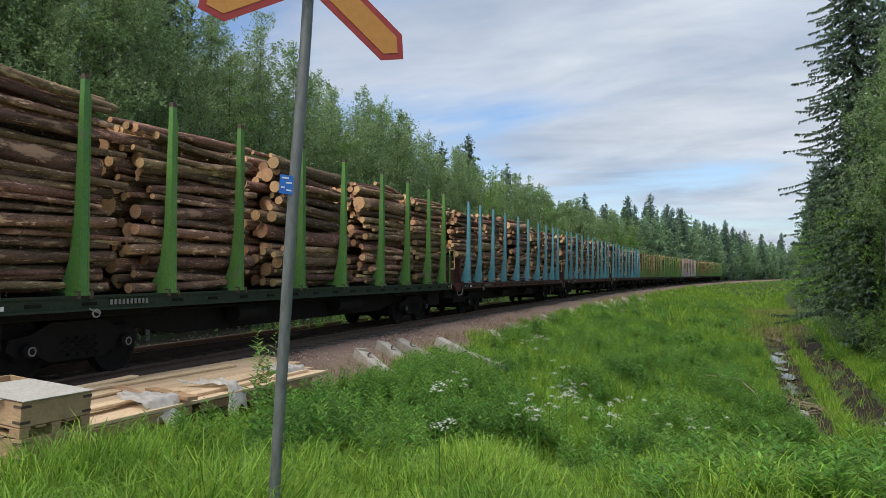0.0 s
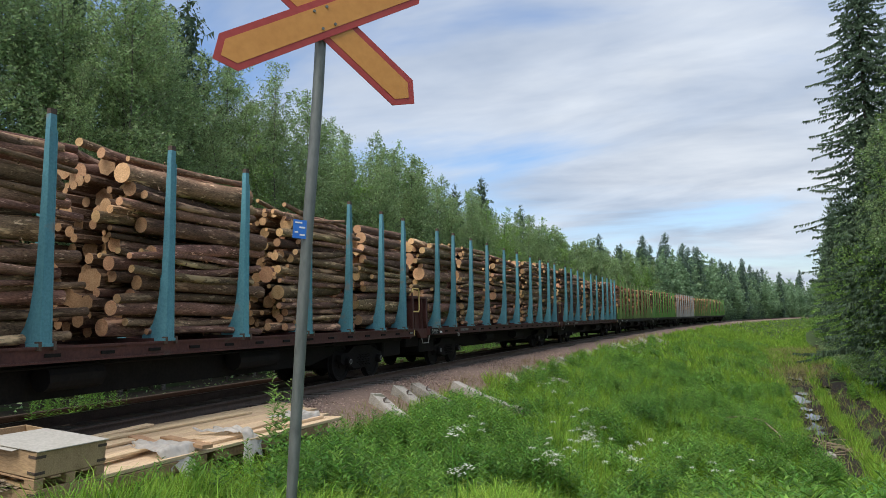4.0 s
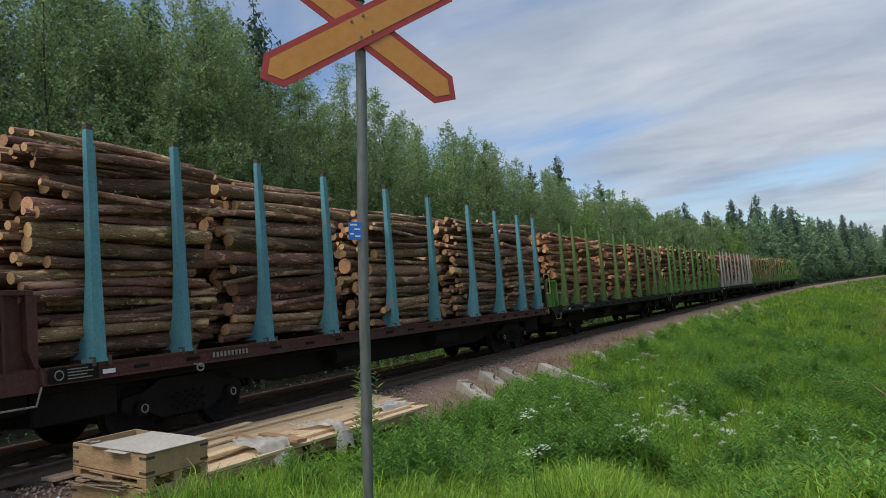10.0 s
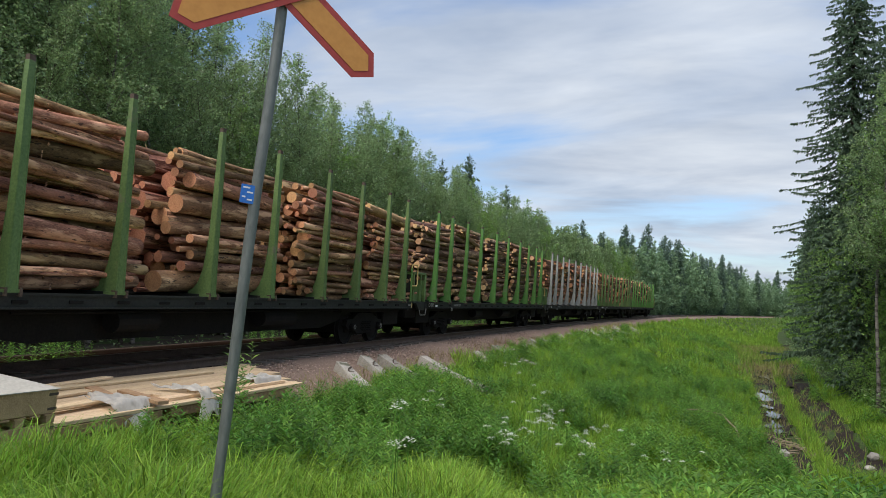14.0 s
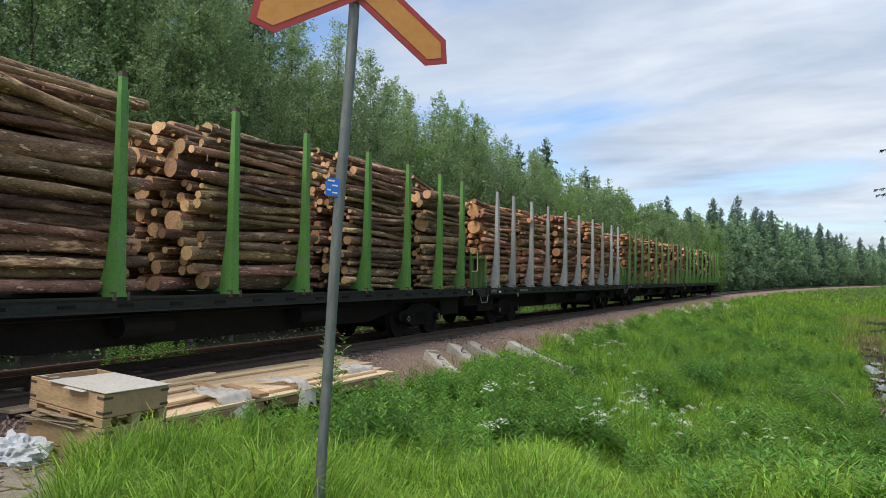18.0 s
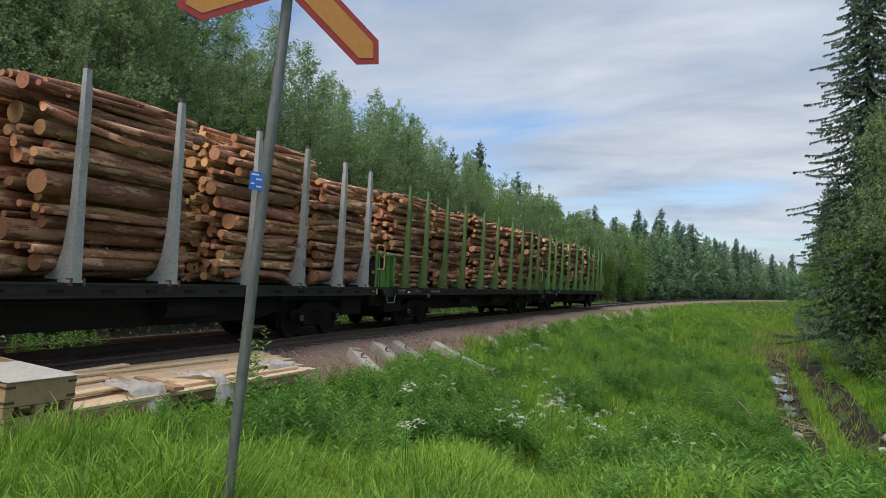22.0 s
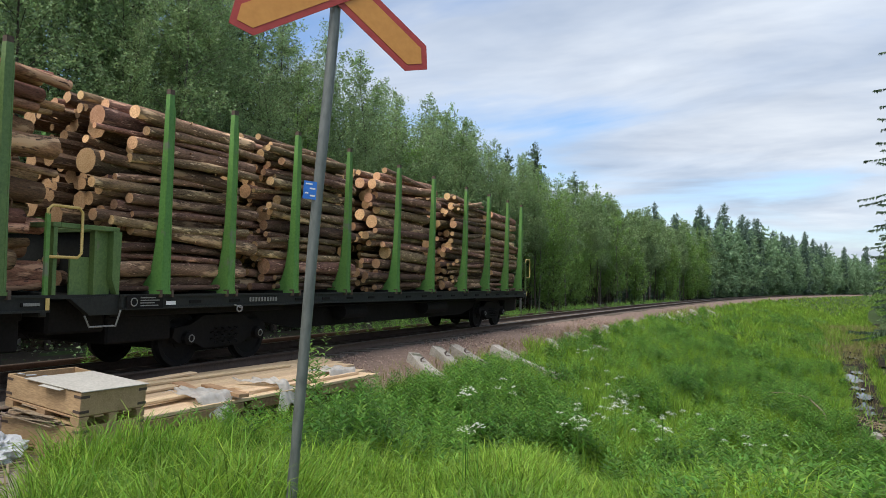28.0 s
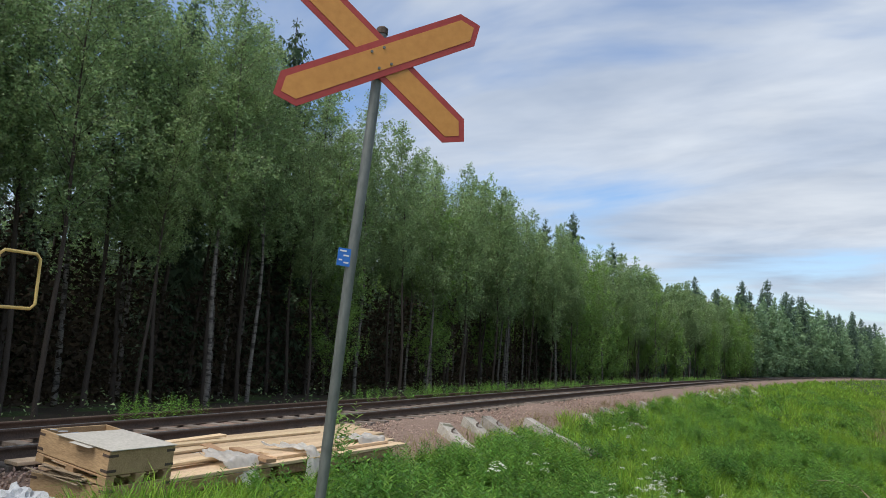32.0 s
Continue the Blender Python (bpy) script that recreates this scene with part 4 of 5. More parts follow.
def tree_kinds():
    ks = {}
    for tag, k, size in (("near", 3.3, 0.068), ("mid", 2.4, 0.092), ("", 1.2, 0.16)):
        ks["birch_a" + tag] = broad_tree("birch", 1, 15.0, 1.9, int(4700 * k), "birch_leaf", "birch_bark", 0.4, size)
        ks["birch_b" + tag] = broad_tree("birch", 2, 13.5, 2.0, int(4600 * k), "birch_leaf", "trunk_bark", 0.36, size)
        ks["birch_c" + tag] = broad_tree("birch", 3, 16.5, 1.85, int(4300 * k), "birch_leaf", "trunk_bark", 0.45, size)
        ks["birch_d" + tag] = broad_tree("birch", 12, 14.0, 2.1, int(4600 * k), "birch_leaf_light", "birch_bark", 0.1, size)
        ks["alder" + tag] = broad_tree("alder", 4, 11.0, 2.4, int(4600 * k), "birch_leaf_light", "trunk_bark", 0.05, size)
        ks["willow" + tag] = broad_tree("willow", 5, 5.0, 2.1, int(2900 * k), "birch_leaf_light", "trunk_bark", 0.03, size)
    ks["spruce_a"] = spruce_tree(6, 19.0, 2.3, 1.6, 0.06, "needle", 1.0, 1.2)
    ks["spruce_near"] = spruce_tree(9, 24.5, 4.2, 6.5, 0.1, "needle", 0.62, 3.0)
    ks["spruce_b"] = spruce_tree(7, 14.0, 1.9, 2.0, 0.06, "needle", 0.85, 1.6)
    ks["spruce_c"] = spruce_tree(10, 13.0, 2.3, 1.4, 0.01, "needle", 1.0, 1.2)
    # spruce for the distance, its needles tinted for haze
    ks["spruce_far"] = spruce_tree(16, 18.0, 2.4, 1.0, 0.05, "hazed_needle", 1.2, 0.8)
    ks["birch_tall"] = broad_tree("birch", 14, 20.0, 2.7, 26000, "birch_leaf_light", "birch_bark", 0.1, 0.082)
    ks["birch_high"] = broad_tree("birch", 15, 19.0, 2.3, 22000, "birch_leaf", "birch_bark", 0.2, 0.082)
    return ks


LABELS = {"birch": "slender birch with a pale trunk and fresh green leaves", "alder": "bushy light green deciduous tree at the forest edge", "willow": "low light green willow bush",
          "spruce": "dark green spruce with drooping branches"}


def plant_tree(ks, kind, x, y, scale, turn):
    name = kind.split("_")[0]
    nm = {"willow": "willow_bush"}.get(name, name + "_tree")
    t = thing(nm, LABELS[name], "bush" if name == "willow" else "tree", "trees along the line", pose(x, y, float(land(x, y)) - 0.1, 0, 0, turn) @ Matrix.Diagonal((scale, scale, scale, 1)))
    d = x - y * y / (2 * BEND)
    fine = kind
    if kind + "near" in ks and -24 < d < 26 and y < 85:
        fine = kind + ("near" if (y < 34 and -14 < d < 22) or (d > 14 and y < 50) else "mid")
    piece("trunk", ks[fine][0], t)
    piece("crown", ks[fine][1], t)
    return t


def make_forest():
    ks = tree_kinds()
    rng = random.Random(21)
    # the edge of the wood beyond the track, then rows behind it that grow dark with spruce
    birches = ["birch_a", "birch_b", "birch_c"]
    rows = [(-8.8, 2.3, 8.0, 11.5), (-10.2, 2.1, 10.0, 13.0), (-11.8, 2.3, 11.5, 13.8), (-13.8, 2.6, 12.0, 14.5), (-17.5, 2.4, 10.0, 14.5), (-20.5, 2.6, 10.5, 14.5), (-24.5, 2.8, 11.0, 15.0), (-29.0, 3.2, 11.5, 15.5), (-35.0, 3.2, 12.0, 16.0), (-42.0, 3.4, 12.0, 16.0), (-50.0, 3.6, 12.0, 16.0)]
    for row, (d0, gap, lo, hi) in enumerate(rows):
        y = 5.0 + rng.uniform(0, 2)
        while y < 150:
            if row == 0:
                kind = rng.choice(birches + ["birch_c", "birch_a", "birch_c"] + (["birch_d", "alder"] if y > 48 else []))
            elif row < 4:
                kind = rng.choice(birches if rng.random() < 0.92 else (["spruce_b", "birch_d"] if y > 26 else birches))
            else:
                kind = rng.choice(["spruce_c", "spruce_b", "spruce_c", "birch_b", "spruce_a"])
            d = d0 + rng.uniform(-0.8, 0.8)
            tall = rng.uniform(lo, hi) * float(np.interp(y, [0, 15, 25, 33, 50, 65, 90, 150], [1.3, 1.3, 1.27, 1.17, 1.12, 1.06, 1.02, 1.08])) * (1.1 if kind[0] == "s" and 1 < row < 4 else 1.0)
            if row > 3 and y < 70:
                tall = rng.uniform(7.5, 11.0) + 0.05 * max(0, y - 25)
            tall = min(tall, {"willow": 5.5, "alder": 11.5}.get(kind, 30))
            plant_tree(ks, kind, bent(d, y), y, tall / HEIGHT[kind], rng.uniform(0, 360))
            y += gap * rng.uniform(0.65, 1.35) * (1 + y / 110) * (0.75 if row > 3 and y < 45 else 1) * (0.72 if row < 4 and y > 36 else 1)
    # the wood beyond the ditch
    for row, (d0, gap) in enumerate([(17.6, 2.8), (19.4, 2.8), (22.0, 3.4), (26, 4.6)]):
        y = 27.0 + 2.0 * row
        while y < 150:
            if row == 0 and 29 < y < 41:
                y = 41.0
            kind = rng.choice(["spruce_b", "birch_b", "birch_d", "spruce_a", "alder"] if row else ["birch_d", "alder", "willow", "willow", "spruce_b"])
            plant_tree(ks, kind, bent(d0 + rng.uniform(-0.5, 0.7) + 0.02 * (y - 30), y), y, rng.uniform(0.8, 1.1), rng.uniform(0, 360))
            y += gap * rng.uniform(0.7, 1.35) * (1 + y / 110)
    plant_tree(ks, "spruce_near", 18.0, 44.3, 1.0, 20)
    for kind, x, y, s in (("birch_a", -12.5, 18.6, 0.97), ("birch_c", -12.3, 21.8, 0.93), ("birch_a", -12.5, 23.8, 1.03), ("birch_c", -11.4, 25.2, 0.88), ("birch_a", -11.8, 28.6, 1.0), ("birch_c", -12.0, 31.5, 0.92), ("birch_d", bent(-9.6, 36), 36.0, 0.85), ("birch_d", bent(-9.4, 27), 27.0, 0.8), ("spruce_a", -10.4, 66.9, 0.86), ("spruce_b", -10.8, 59.9, 1.02), ("birch_d", -8.1, 85.3, 1.04), ("birch_d", -8.2, 77.1, 0.94),
                          ("spruce_far", -8.2, 95.8, 0.71), ("spruce_far", -7.6, 101.9, 0.68), ("spruce_far", -7.2, 106.1, 0.71), ("spruce_far", -5.9, 117.9, 0.88), ("spruce_far", -3.9, 131.2, 0.85), ("spruce_far", -1.4, 149.6, 0.85), ("spruce_far", -0.5, 156.0, 0.96), ("spruce_far", 1.3, 167.6, 1.06), ("spruce_far", 2.0, 171.9, 1.19), ("spruce_far", 4.7, 188.0, 1.06), ("spruce_far", 6.4, 197.4, 1.12), ("spruce_far", 7.9, 205.3, 1.16), ("spruce_far", 15.1, 239.3, 1.10), ("spruce_far", 18.6, 254.6, 1.11),
                          ("spruce_b", -13.8, 21.5, 1.2), ("spruce_b", -13.1, 27.4, 1.32), ("birch_a", -12.2, 24.4, 1.12),
                          ("birch_a", 17.48, 35.9, 1.0), ("birch_d", 19.2, 38.5, 1.25), ("birch_tall", 20.5, 33.5, 1.12), ("birch_high", 20.8, 37.2, 1.2), ("birch_tall", 22.0, 35.2, 1.25), ("birch_high", 22.6, 39.0, 1.25), ("willow", 18.9, 33.2, 0.6), ("willow", 18.3, 30.6, 0.8), ("willow", 19.3, 35.6, 0.8), ("alder", 19.3, 33.9, 0.75), ("willow", 17.9, 37.6, 0.7), ("willow", 17.4, 28.4, 0.5), ("birch_d", 19.6, 30.0, 0.95), ("spruce_b", 17.6, 40.1, 0.9), ("birch_tall", 20.8, 42.5, 1.0), ("birch_d", 18.4, 42.2, 0.9), ("spruce_a", 20.2, 46.5, 1.1)):
        plant_tree(ks, kind, x, y, s, (x * 97 + y * 41) % 360)
    # the floor of the wood: dark litter and moss
    ys = np.r_[-8, np.arange(-4, 130, 2.0), 150, 200]
    for ds in (np.r_[np.arange(-60, -20, 5), np.arange(-20, -4.9, 1.0), -4.7], np.r_[18.6, np.arange(19.4, 26, 1.2), 32, 40]):
        ob = new("forest_floor", soup("forest_floor", *sheet(ds, ys, lambda x, y, d: land(x, y) + 0.03), ["litter"], smooth=True))
        tagged(ob, "dark forest floor of old leaves and moss", "forest floor", kind="structure")
    # low brush and twigs inside the wood's edge, coloured near black as painted shade
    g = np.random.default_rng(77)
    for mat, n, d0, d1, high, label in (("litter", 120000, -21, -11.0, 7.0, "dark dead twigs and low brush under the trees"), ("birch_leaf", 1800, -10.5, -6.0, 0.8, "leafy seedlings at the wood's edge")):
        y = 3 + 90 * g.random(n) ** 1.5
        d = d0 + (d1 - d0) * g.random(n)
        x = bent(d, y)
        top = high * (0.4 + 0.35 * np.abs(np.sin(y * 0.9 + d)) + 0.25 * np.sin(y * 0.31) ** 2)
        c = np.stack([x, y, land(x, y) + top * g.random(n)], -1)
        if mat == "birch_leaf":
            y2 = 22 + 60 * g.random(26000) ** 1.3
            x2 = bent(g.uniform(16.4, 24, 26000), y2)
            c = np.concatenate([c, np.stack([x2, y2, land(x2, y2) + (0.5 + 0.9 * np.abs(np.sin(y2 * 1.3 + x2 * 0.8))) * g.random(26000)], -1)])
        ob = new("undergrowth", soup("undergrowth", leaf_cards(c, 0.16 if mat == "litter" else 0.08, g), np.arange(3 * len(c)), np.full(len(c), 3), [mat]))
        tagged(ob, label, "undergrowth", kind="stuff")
    # far woods in one piece, with haze painted into their leaf colours
    hazed_leaf = [broad_tree("far", 31 + i, 13 + i, 2.5, 1900, "hazed_leaf", "birch_bark", 0.04, 0.4)[1] for i in range(3)]
    far_spruce = [spruce_tree(41 + i, 16 + 2 * i, 2.3, 0.6, 0.04, "hazed_needle", 1.6, 0.5)[1] for i in range(2)]
    def coords(d):
        v = np.zeros(len(d.vertices) * 3)
        d.vertices.foreach_get("co", v)
        return v.reshape(-1, 3)
    shapes = [coords(d) for d in hazed_leaf + far_spruce]
    vs = {0: [], 1: []}
    for side, (da, db) in ((0, (-45, -9)), (1, (21, 60))):
        y = 140.0
        while y < 420:
            for _ in range(5 if side == 0 else 3):
                d = rng.uniform(da, db) if rng.random() < 0.6 else (rng.uniform(-13, -9) if side == 0 else rng.uniform(20, 26))
                yy = y + rng.uniform(-3, 3)
                k = rng.choice([0, 1, 2, 0, 1, 2, 0, 1, 2, 0, 3, 4])
                a, s = rng.uniform(0, 6.3), rng.uniform(0.82, 1.08) * (0.98 if k > 2 else 1) * float(np.interp(yy, [140, 190, 300], [1.0, 1.22, 1.25]))
                v = shapes[k] * s
                v = np.stack([v[:, 0] * math.cos(a) - v[:, 1] * math.sin(a), v[:, 0] * math.sin(a) + v[:, 1] * math.cos(a), v[:, 2]], -1)
                x = bent(d, yy)
                vs[1 if k > 2 else 0].append(v + np.array([x, yy, float(land(x, yy))]))
            y += 3.2 * (y / 140)
    for k, (mat, label) in enumerate((("hazed_leaf", "distant mixed deciduous wood along the curve, haze painted into its leaves"), ("hazed_needle", "distant spruces in the wood, needles paled and blued for haze"))):
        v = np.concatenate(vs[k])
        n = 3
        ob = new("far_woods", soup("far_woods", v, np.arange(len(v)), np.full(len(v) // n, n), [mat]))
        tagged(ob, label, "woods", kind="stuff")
    for d in hazed_leaf + far_spruce:
        bpy.data.meshes.remove(d)


# ---- grass, weeds, flowers ----
def blades(rng, x, y, height, width, bend, seg):
    """Grass blades at places: arrays of vertices, loops and totals."""
    n = len(x)
    z = land(x, y) - 0.02
    a, b = rng.uniform(0, 6.3, n), rng.uniform(0, 6.3, n)
    h, w = height * rng.uniform(0.5, 1.25, n), width * rng.uniform(0.7, 1.3, n) / 2
    tip = bend * h * rng.uniform(0.2, 1.2, n)
    root = np.stack([x, y, z], -1)
    side = np.stack([np.cos(a), np.sin(a), 0 * a], -1) * w[:, None]
    out = np.stack([np.cos(b), np.sin(b), 0 * b], -1) * tip[:, None]
    up = np.zeros((n, 3))
    up[:, 2] = h
    if seg == 1:
        v = np.stack([root - side, root + side, root + out + up], 1).reshape(-1, 3)
        return v, np.arange(3 * n), np.full(n, 3)
    if seg == 3:
        # long blades that arch over and hang at the tip
        low, high = root + out * 0.18 + up * 0.45, root + out * 0.62 + up * 0.88
        end = root + out * 1.25 + up * np.where(tip < 0.5 * h, 1.0, 0.8)[:, None]
        v = np.stack([root - side, root + side, low + side, low - side, high + side * 0.7, high - side * 0.7, end], 1).reshape(-1, 3)
        i = 7 * np.arange(n)[:, None]
        return v, np.concatenate([i + [0, 1, 2, 3], i + [3, 2, 4, 5], i + [5, 4, 6]], 1).ravel(), np.tile([4, 4, 3], n)
    mid = root + out * 0.3 + up * 0.6
    end = root + out + up * 0.95
    v = np.stack([root - side, root + side, mid + side * 0.8, mid - side * 0.8, end], 1).reshape(-1, 3)
    i = 5 * np.arange(n)[:, None]
    loops = np.concatenate([i + [0, 1, 2, 3], i + [3, 2, 4]], 1).ravel()
    return v, loops, np.tile([4, 3], n)


def road_edge(x):
    return 5.42 - 0.87 * (x - 2.7)


def scatter(rng, n, near, far, power=1.0):
    """Places on the grassy side, thicker near the crossing."""
    r = near + (far - near) * rng.random(n * 3) ** power
    a = np.radians(rng.uniform(-62, 24, n * 3))
    x, y = 9.3 + r * np.sin(a), r * np.cos(a)
    d = x - y * y / (2 * BEND)
    keep = ~((x < 4.0) & (y < 6.5) & (rng.random(n * 3) < 0.85)) & ~((x < 2.8) & (y > 13.4) & (y < 19.4)) & (d > 2.6 + 0.45 * np.sin(y * 1.3) * np.sin(y * 0.37)) & (d < 16.5) & (y > road_edge(x)) & ~((d < 3.45) & (y < 12.3))
    rut = (np.abs(d - 12.5 - 0.04 * (y - 30)) < 0.62) | (np.abs(d - 14.3 - 0.038 * (y - 29)) < 0.68)
    keep &= ~(rut & (y > 21) & (y < 62) & (rng.random(n * 3) < 0.97))
    return x[keep][:n], y[keep][:n]


def make_grass():
    rng = np.random.default_rng(8)
    for near, far, n, h, w, seg, p in ((2.2, 9.5, 82000, 0.5, 0.0095, 3, 0.75), (8.5, 22, 90000, 0.36, 0.016, 2, 0.8), (20, 45, 110000, 0.36, 0.03, 1, 0.7), (42, 130, 110000, 0.4, 0.065, 1, 0.8), (110, 320, 40000, 0.45, 0.2, 1, 1.0)):
        x, y = scatter(rng, n, near, far, p)
        tall = (1 + 0.4 * np.sin(x * 0.8 + 0.6 * y) * np.sin(y * 0.5 + 1) + 0.4 * np.sin(x * 2.7 - y) * np.sin(y * 2.1 + x)) * (1 - 0.4 * step(6.2, 8.2, x) * (y < 11))
        ob = new("grass", soup("grass", *blades(rng, x, y, h * tall, w, 0.75, seg), ["grass"]))
        tagged(ob, "tall fresh green grass on the embankment slope", "grass", kind="stuff")
    y = rng.uniform(6.2, 14, 9000)
    x = rng.uniform(3.05, 4.6, 9000)
    k = (y > road_edge(x) + 0.3) & ~((x < 4.0) & (y < 6.8) & (rng.random(9000) < 0.85))
    ob = new("grass", soup("grass", *blades(rng, x[k], y[k], 0.42, 0.013, 0.75, 2), ["grass"]))
    tagged(ob, "fresh grass growing up beside the planks", "grass", kind="stuff")
    r, a = 0.2 + 12 * np.sqrt(rng.random(26000)), rng.uniform(0, 6.3, 26000)
    x, y = 9.3 + r * np.cos(a), r * np.sin(a)
    k = (y > road_edge(x) + 0.1) & ((r < 2.4) | (np.arctan2(x - 9.3, y) > 0.4) | (np.arctan2(x - 9.3, y) < -1.05)) & (x > 3.2) & ~((x < 4.0) & (y < 6.5) & (rng.random(26000) < 0.85))
    ob = new("grass", soup("grass", *blades(rng, x[k], y[k], 0.3, 0.012, 0.75, 2), ["grass"]))
    tagged(ob, "trodden grass on the verge of the dirt road", "grass", kind="stuff")
    # drier tufts by the dirt road, the gravel edge and along the ditch
    x, y = rng.uniform(2.2, 9, 5200), rng.uniform(-2, 6.5, 5200)
    k = np.abs(y - road_edge(x) - 0.1) < 0.45 * rng.random(5200) + 0.1
    x2 = rng.uniform(1.9, 3.3, 2600)
    y2 = 12 + 60 * rng.random(2600) ** 1.5
    y3 = 20 + 75 * rng.random(6000)
    x3 = bent(rng.normal(13.2, 1.1, 6000), y3)
    y4 = 52 + 36 * rng.random(2600)
    x4 = bent(rng.normal(14.2, 1.0, 2600) + 0.03 * (y4 - 45), y4)
    x, y = np.r_[x[k], bent(x2, y2), x3, x4], np.r_[y[k], y2, y3, y4]
    ob = new("dry_grass", soup("dry_grass", *blades(rng, x, y, np.where(y > 50, 0.45, 0.28), np.where(y > 50, 0.025, 0.014), 0.8, 2), ["grass_dry"]))
    tagged(ob, "sparse yellowish dry grass by the gravel and ditch", "grass", kind="stuff")


def leafy(rng, x, y, tall, n_leaf, leaf, up=0.25, lift=0.0, rise=None):
    """Upright weeds: a stem with long leaves all round it. Arrays of leaf and stem quads."""
    vs = []
    z = land(x, y) + lift
    for px, py, pz, grown in zip(x, y, z, np.ones(len(x)) if rise is None else rise):
        h = tall * grown * rng.uniform(0.75, 1.2)
        lx, ly = rng.normal(0, 0.12, 2) * h
        k = max(5, int(1.25 * n_leaf * h / tall))
        t = np.linspace(0.12, 1.0, k)
        a = np.arange(k) * 2.4 + rng.uniform(0, 6)
        L = leaf * (1.15 - 0.75 * t) * rng.uniform(0.7, 1.2, k)
        p = np.stack([px + lx * t, py + ly * t, pz + h * t], -1)
        o = np.stack([np.cos(a), np.sin(a), up + 0.5 * t + rng.normal(0, 0.2, k)], -1) * L[:, None]
        s = np.stack([-np.sin(a), np.cos(a), 0 * a], -1) * (L * 0.155)[:, None]
        vs.append(np.stack([p, p + o * 0.5 + s, p + o * [1, 1, 0.7], p + o * 0.5 - s], 1).reshape(-1, 3))
        b = rng.uniform(0, 6)
        w = np.array([math.cos(b), math.sin(b), 0]) * 0.004
        vs.append(np.array([[px, py, pz - 0.05] - w, [px, py, pz - 0.05] + w, [px + lx, py + ly, pz + h] + w * 0.4, [px + lx, py + ly, pz + h] - w * 0.4]))
    return np.concatenate(vs)


def make_weeds():
    rng = np.random.default_rng(9)

    def band(n, d0, d1, y0, y1, p=1.3, each=20):
        """Plants that stand in loose clumps."""
        k = max(8, n // each)
        cy, cd = y0 + (y1 - y0) * rng.random(k) ** p, rng.uniform(d0, d1, k)
        size = rng.uniform(0.7, 1.4, k)
        i = rng.integers(0, k, n)
        a, b = rng.normal(0, 1, n), rng.normal(0, 1, n)
        y = np.clip(cy[i] + 0.36 * a * size[i], y0, y1)
        rise = size[i] ** 0.6 * (1.2 - 0.22 * np.hypot(a, b))
        return bent(np.clip(cd[i] + 0.32 * b * size[i], d0, d1), y), y, np.clip(rise, 0.45, 1.5)

    fields = [(*band(180, 3.35, 3.9, 6.6, 13), 0.5, 26, 0.16), (*band(760, 3.9, 6.4, 6.6, 16), 0.74, 32, 0.17), (*band(3900, 3.25, 11.8, 10, 42, 1.7), 0.6, 22, 0.2), (*band(700, 5.5, 12, 6.5, 14), 0.5, 20, 0.17), (*band(1500, 3.2, 12, 34, 95), 0.5, 10, 0.34),
              (*band(1300, -4.1, -2.9, 1, 90, 1.4, 3), 0.4, 14, 0.13), (*band(500, 14.9, 17.5, 18, 70), 0.6, 12, 0.26), (*band(620, 8.7, 13.2, 5.2, 13, 1.0), 0.52, 24, 0.17), (*band(240, 2.7, 3.4, 13, 45), 0.38, 14, 0.13), (*band(150, 1.7, 2.7, 16, 30, 1.0), 0.36, 12, 0.1)]
    for x, y, rise, tall, k, leaf in fields:
        ok = (y > road_edge(x) + 0.2) & ~((x > 5.9 + 0.4 * np.sin(y * 1.7)) & (x < 8.7) & (y < 11.2 + 0.7 * np.sin(x * 2.1)) & (rng.random(len(x)) < 0.92)) & ~((x < 3.05) & (y > 13.2) & (y < 20))
        v = leafy(rng, x[ok], y[ok], tall, k, leaf, lift=0.15 if x[0] < 0 else 0, rise=rise[ok])
        ob = new("weeds", soup("weeds", v, quads(len(v) // 4), np.full(len(v) // 4, 4), ["weed" if x[0] < 0 else ("dock" if x.max() < 3.2 else "weed")]))
        tagged(ob, "withered brown dock plants on the gravel" if x.max() < 3.2 and x[0] > 0 else "leafy green weeds and tall herbs on the bank", "weeds", kind="stuff")
    v = leafy(rng, np.array([3.22, 3.3, 3.36, 3.42, 3.5, 3.28, 3.44]), np.array([9.05, 9.2, 9.25, 9.35, 9.15, 9.35, 9.05]), 1.3, 28, 0.24, 0.15)
    ob = new("sapling", soup("sapling", v, quads(len(v) // 4), np.full(len(v) // 4, 4), ["birch_leaf_light"]))
    tagged(ob, "young leafy sapling growing beside the plank stack", "sapling")
    # white umbels
    vs, cs = [], []
    spots = [(5.07, 20.8, 0.5), (5.25, 19.5, 0.5), (6.34, 16.1, 0.5), (6.65, 15.2, 0.6), (6.87, 14.3, 0.6), (7.02, 14.0, 0.6), (7.16, 14.2, 0.6), (7.24, 12.4, 0.7), (6.94, 12.2, 0.6), (7.64, 13.4, 0.6), (7.97, 13.6, 0.6), (7.65, 12.0, 0.7), (6.66, 11.3, 0.4), (6.88, 11.3, 0.4), (5.23, 12.5, 0.4), (8.6, 14.2, 0.6), (9.3, 14.6, 0.7), (7.3, 5.6, 0.25)]
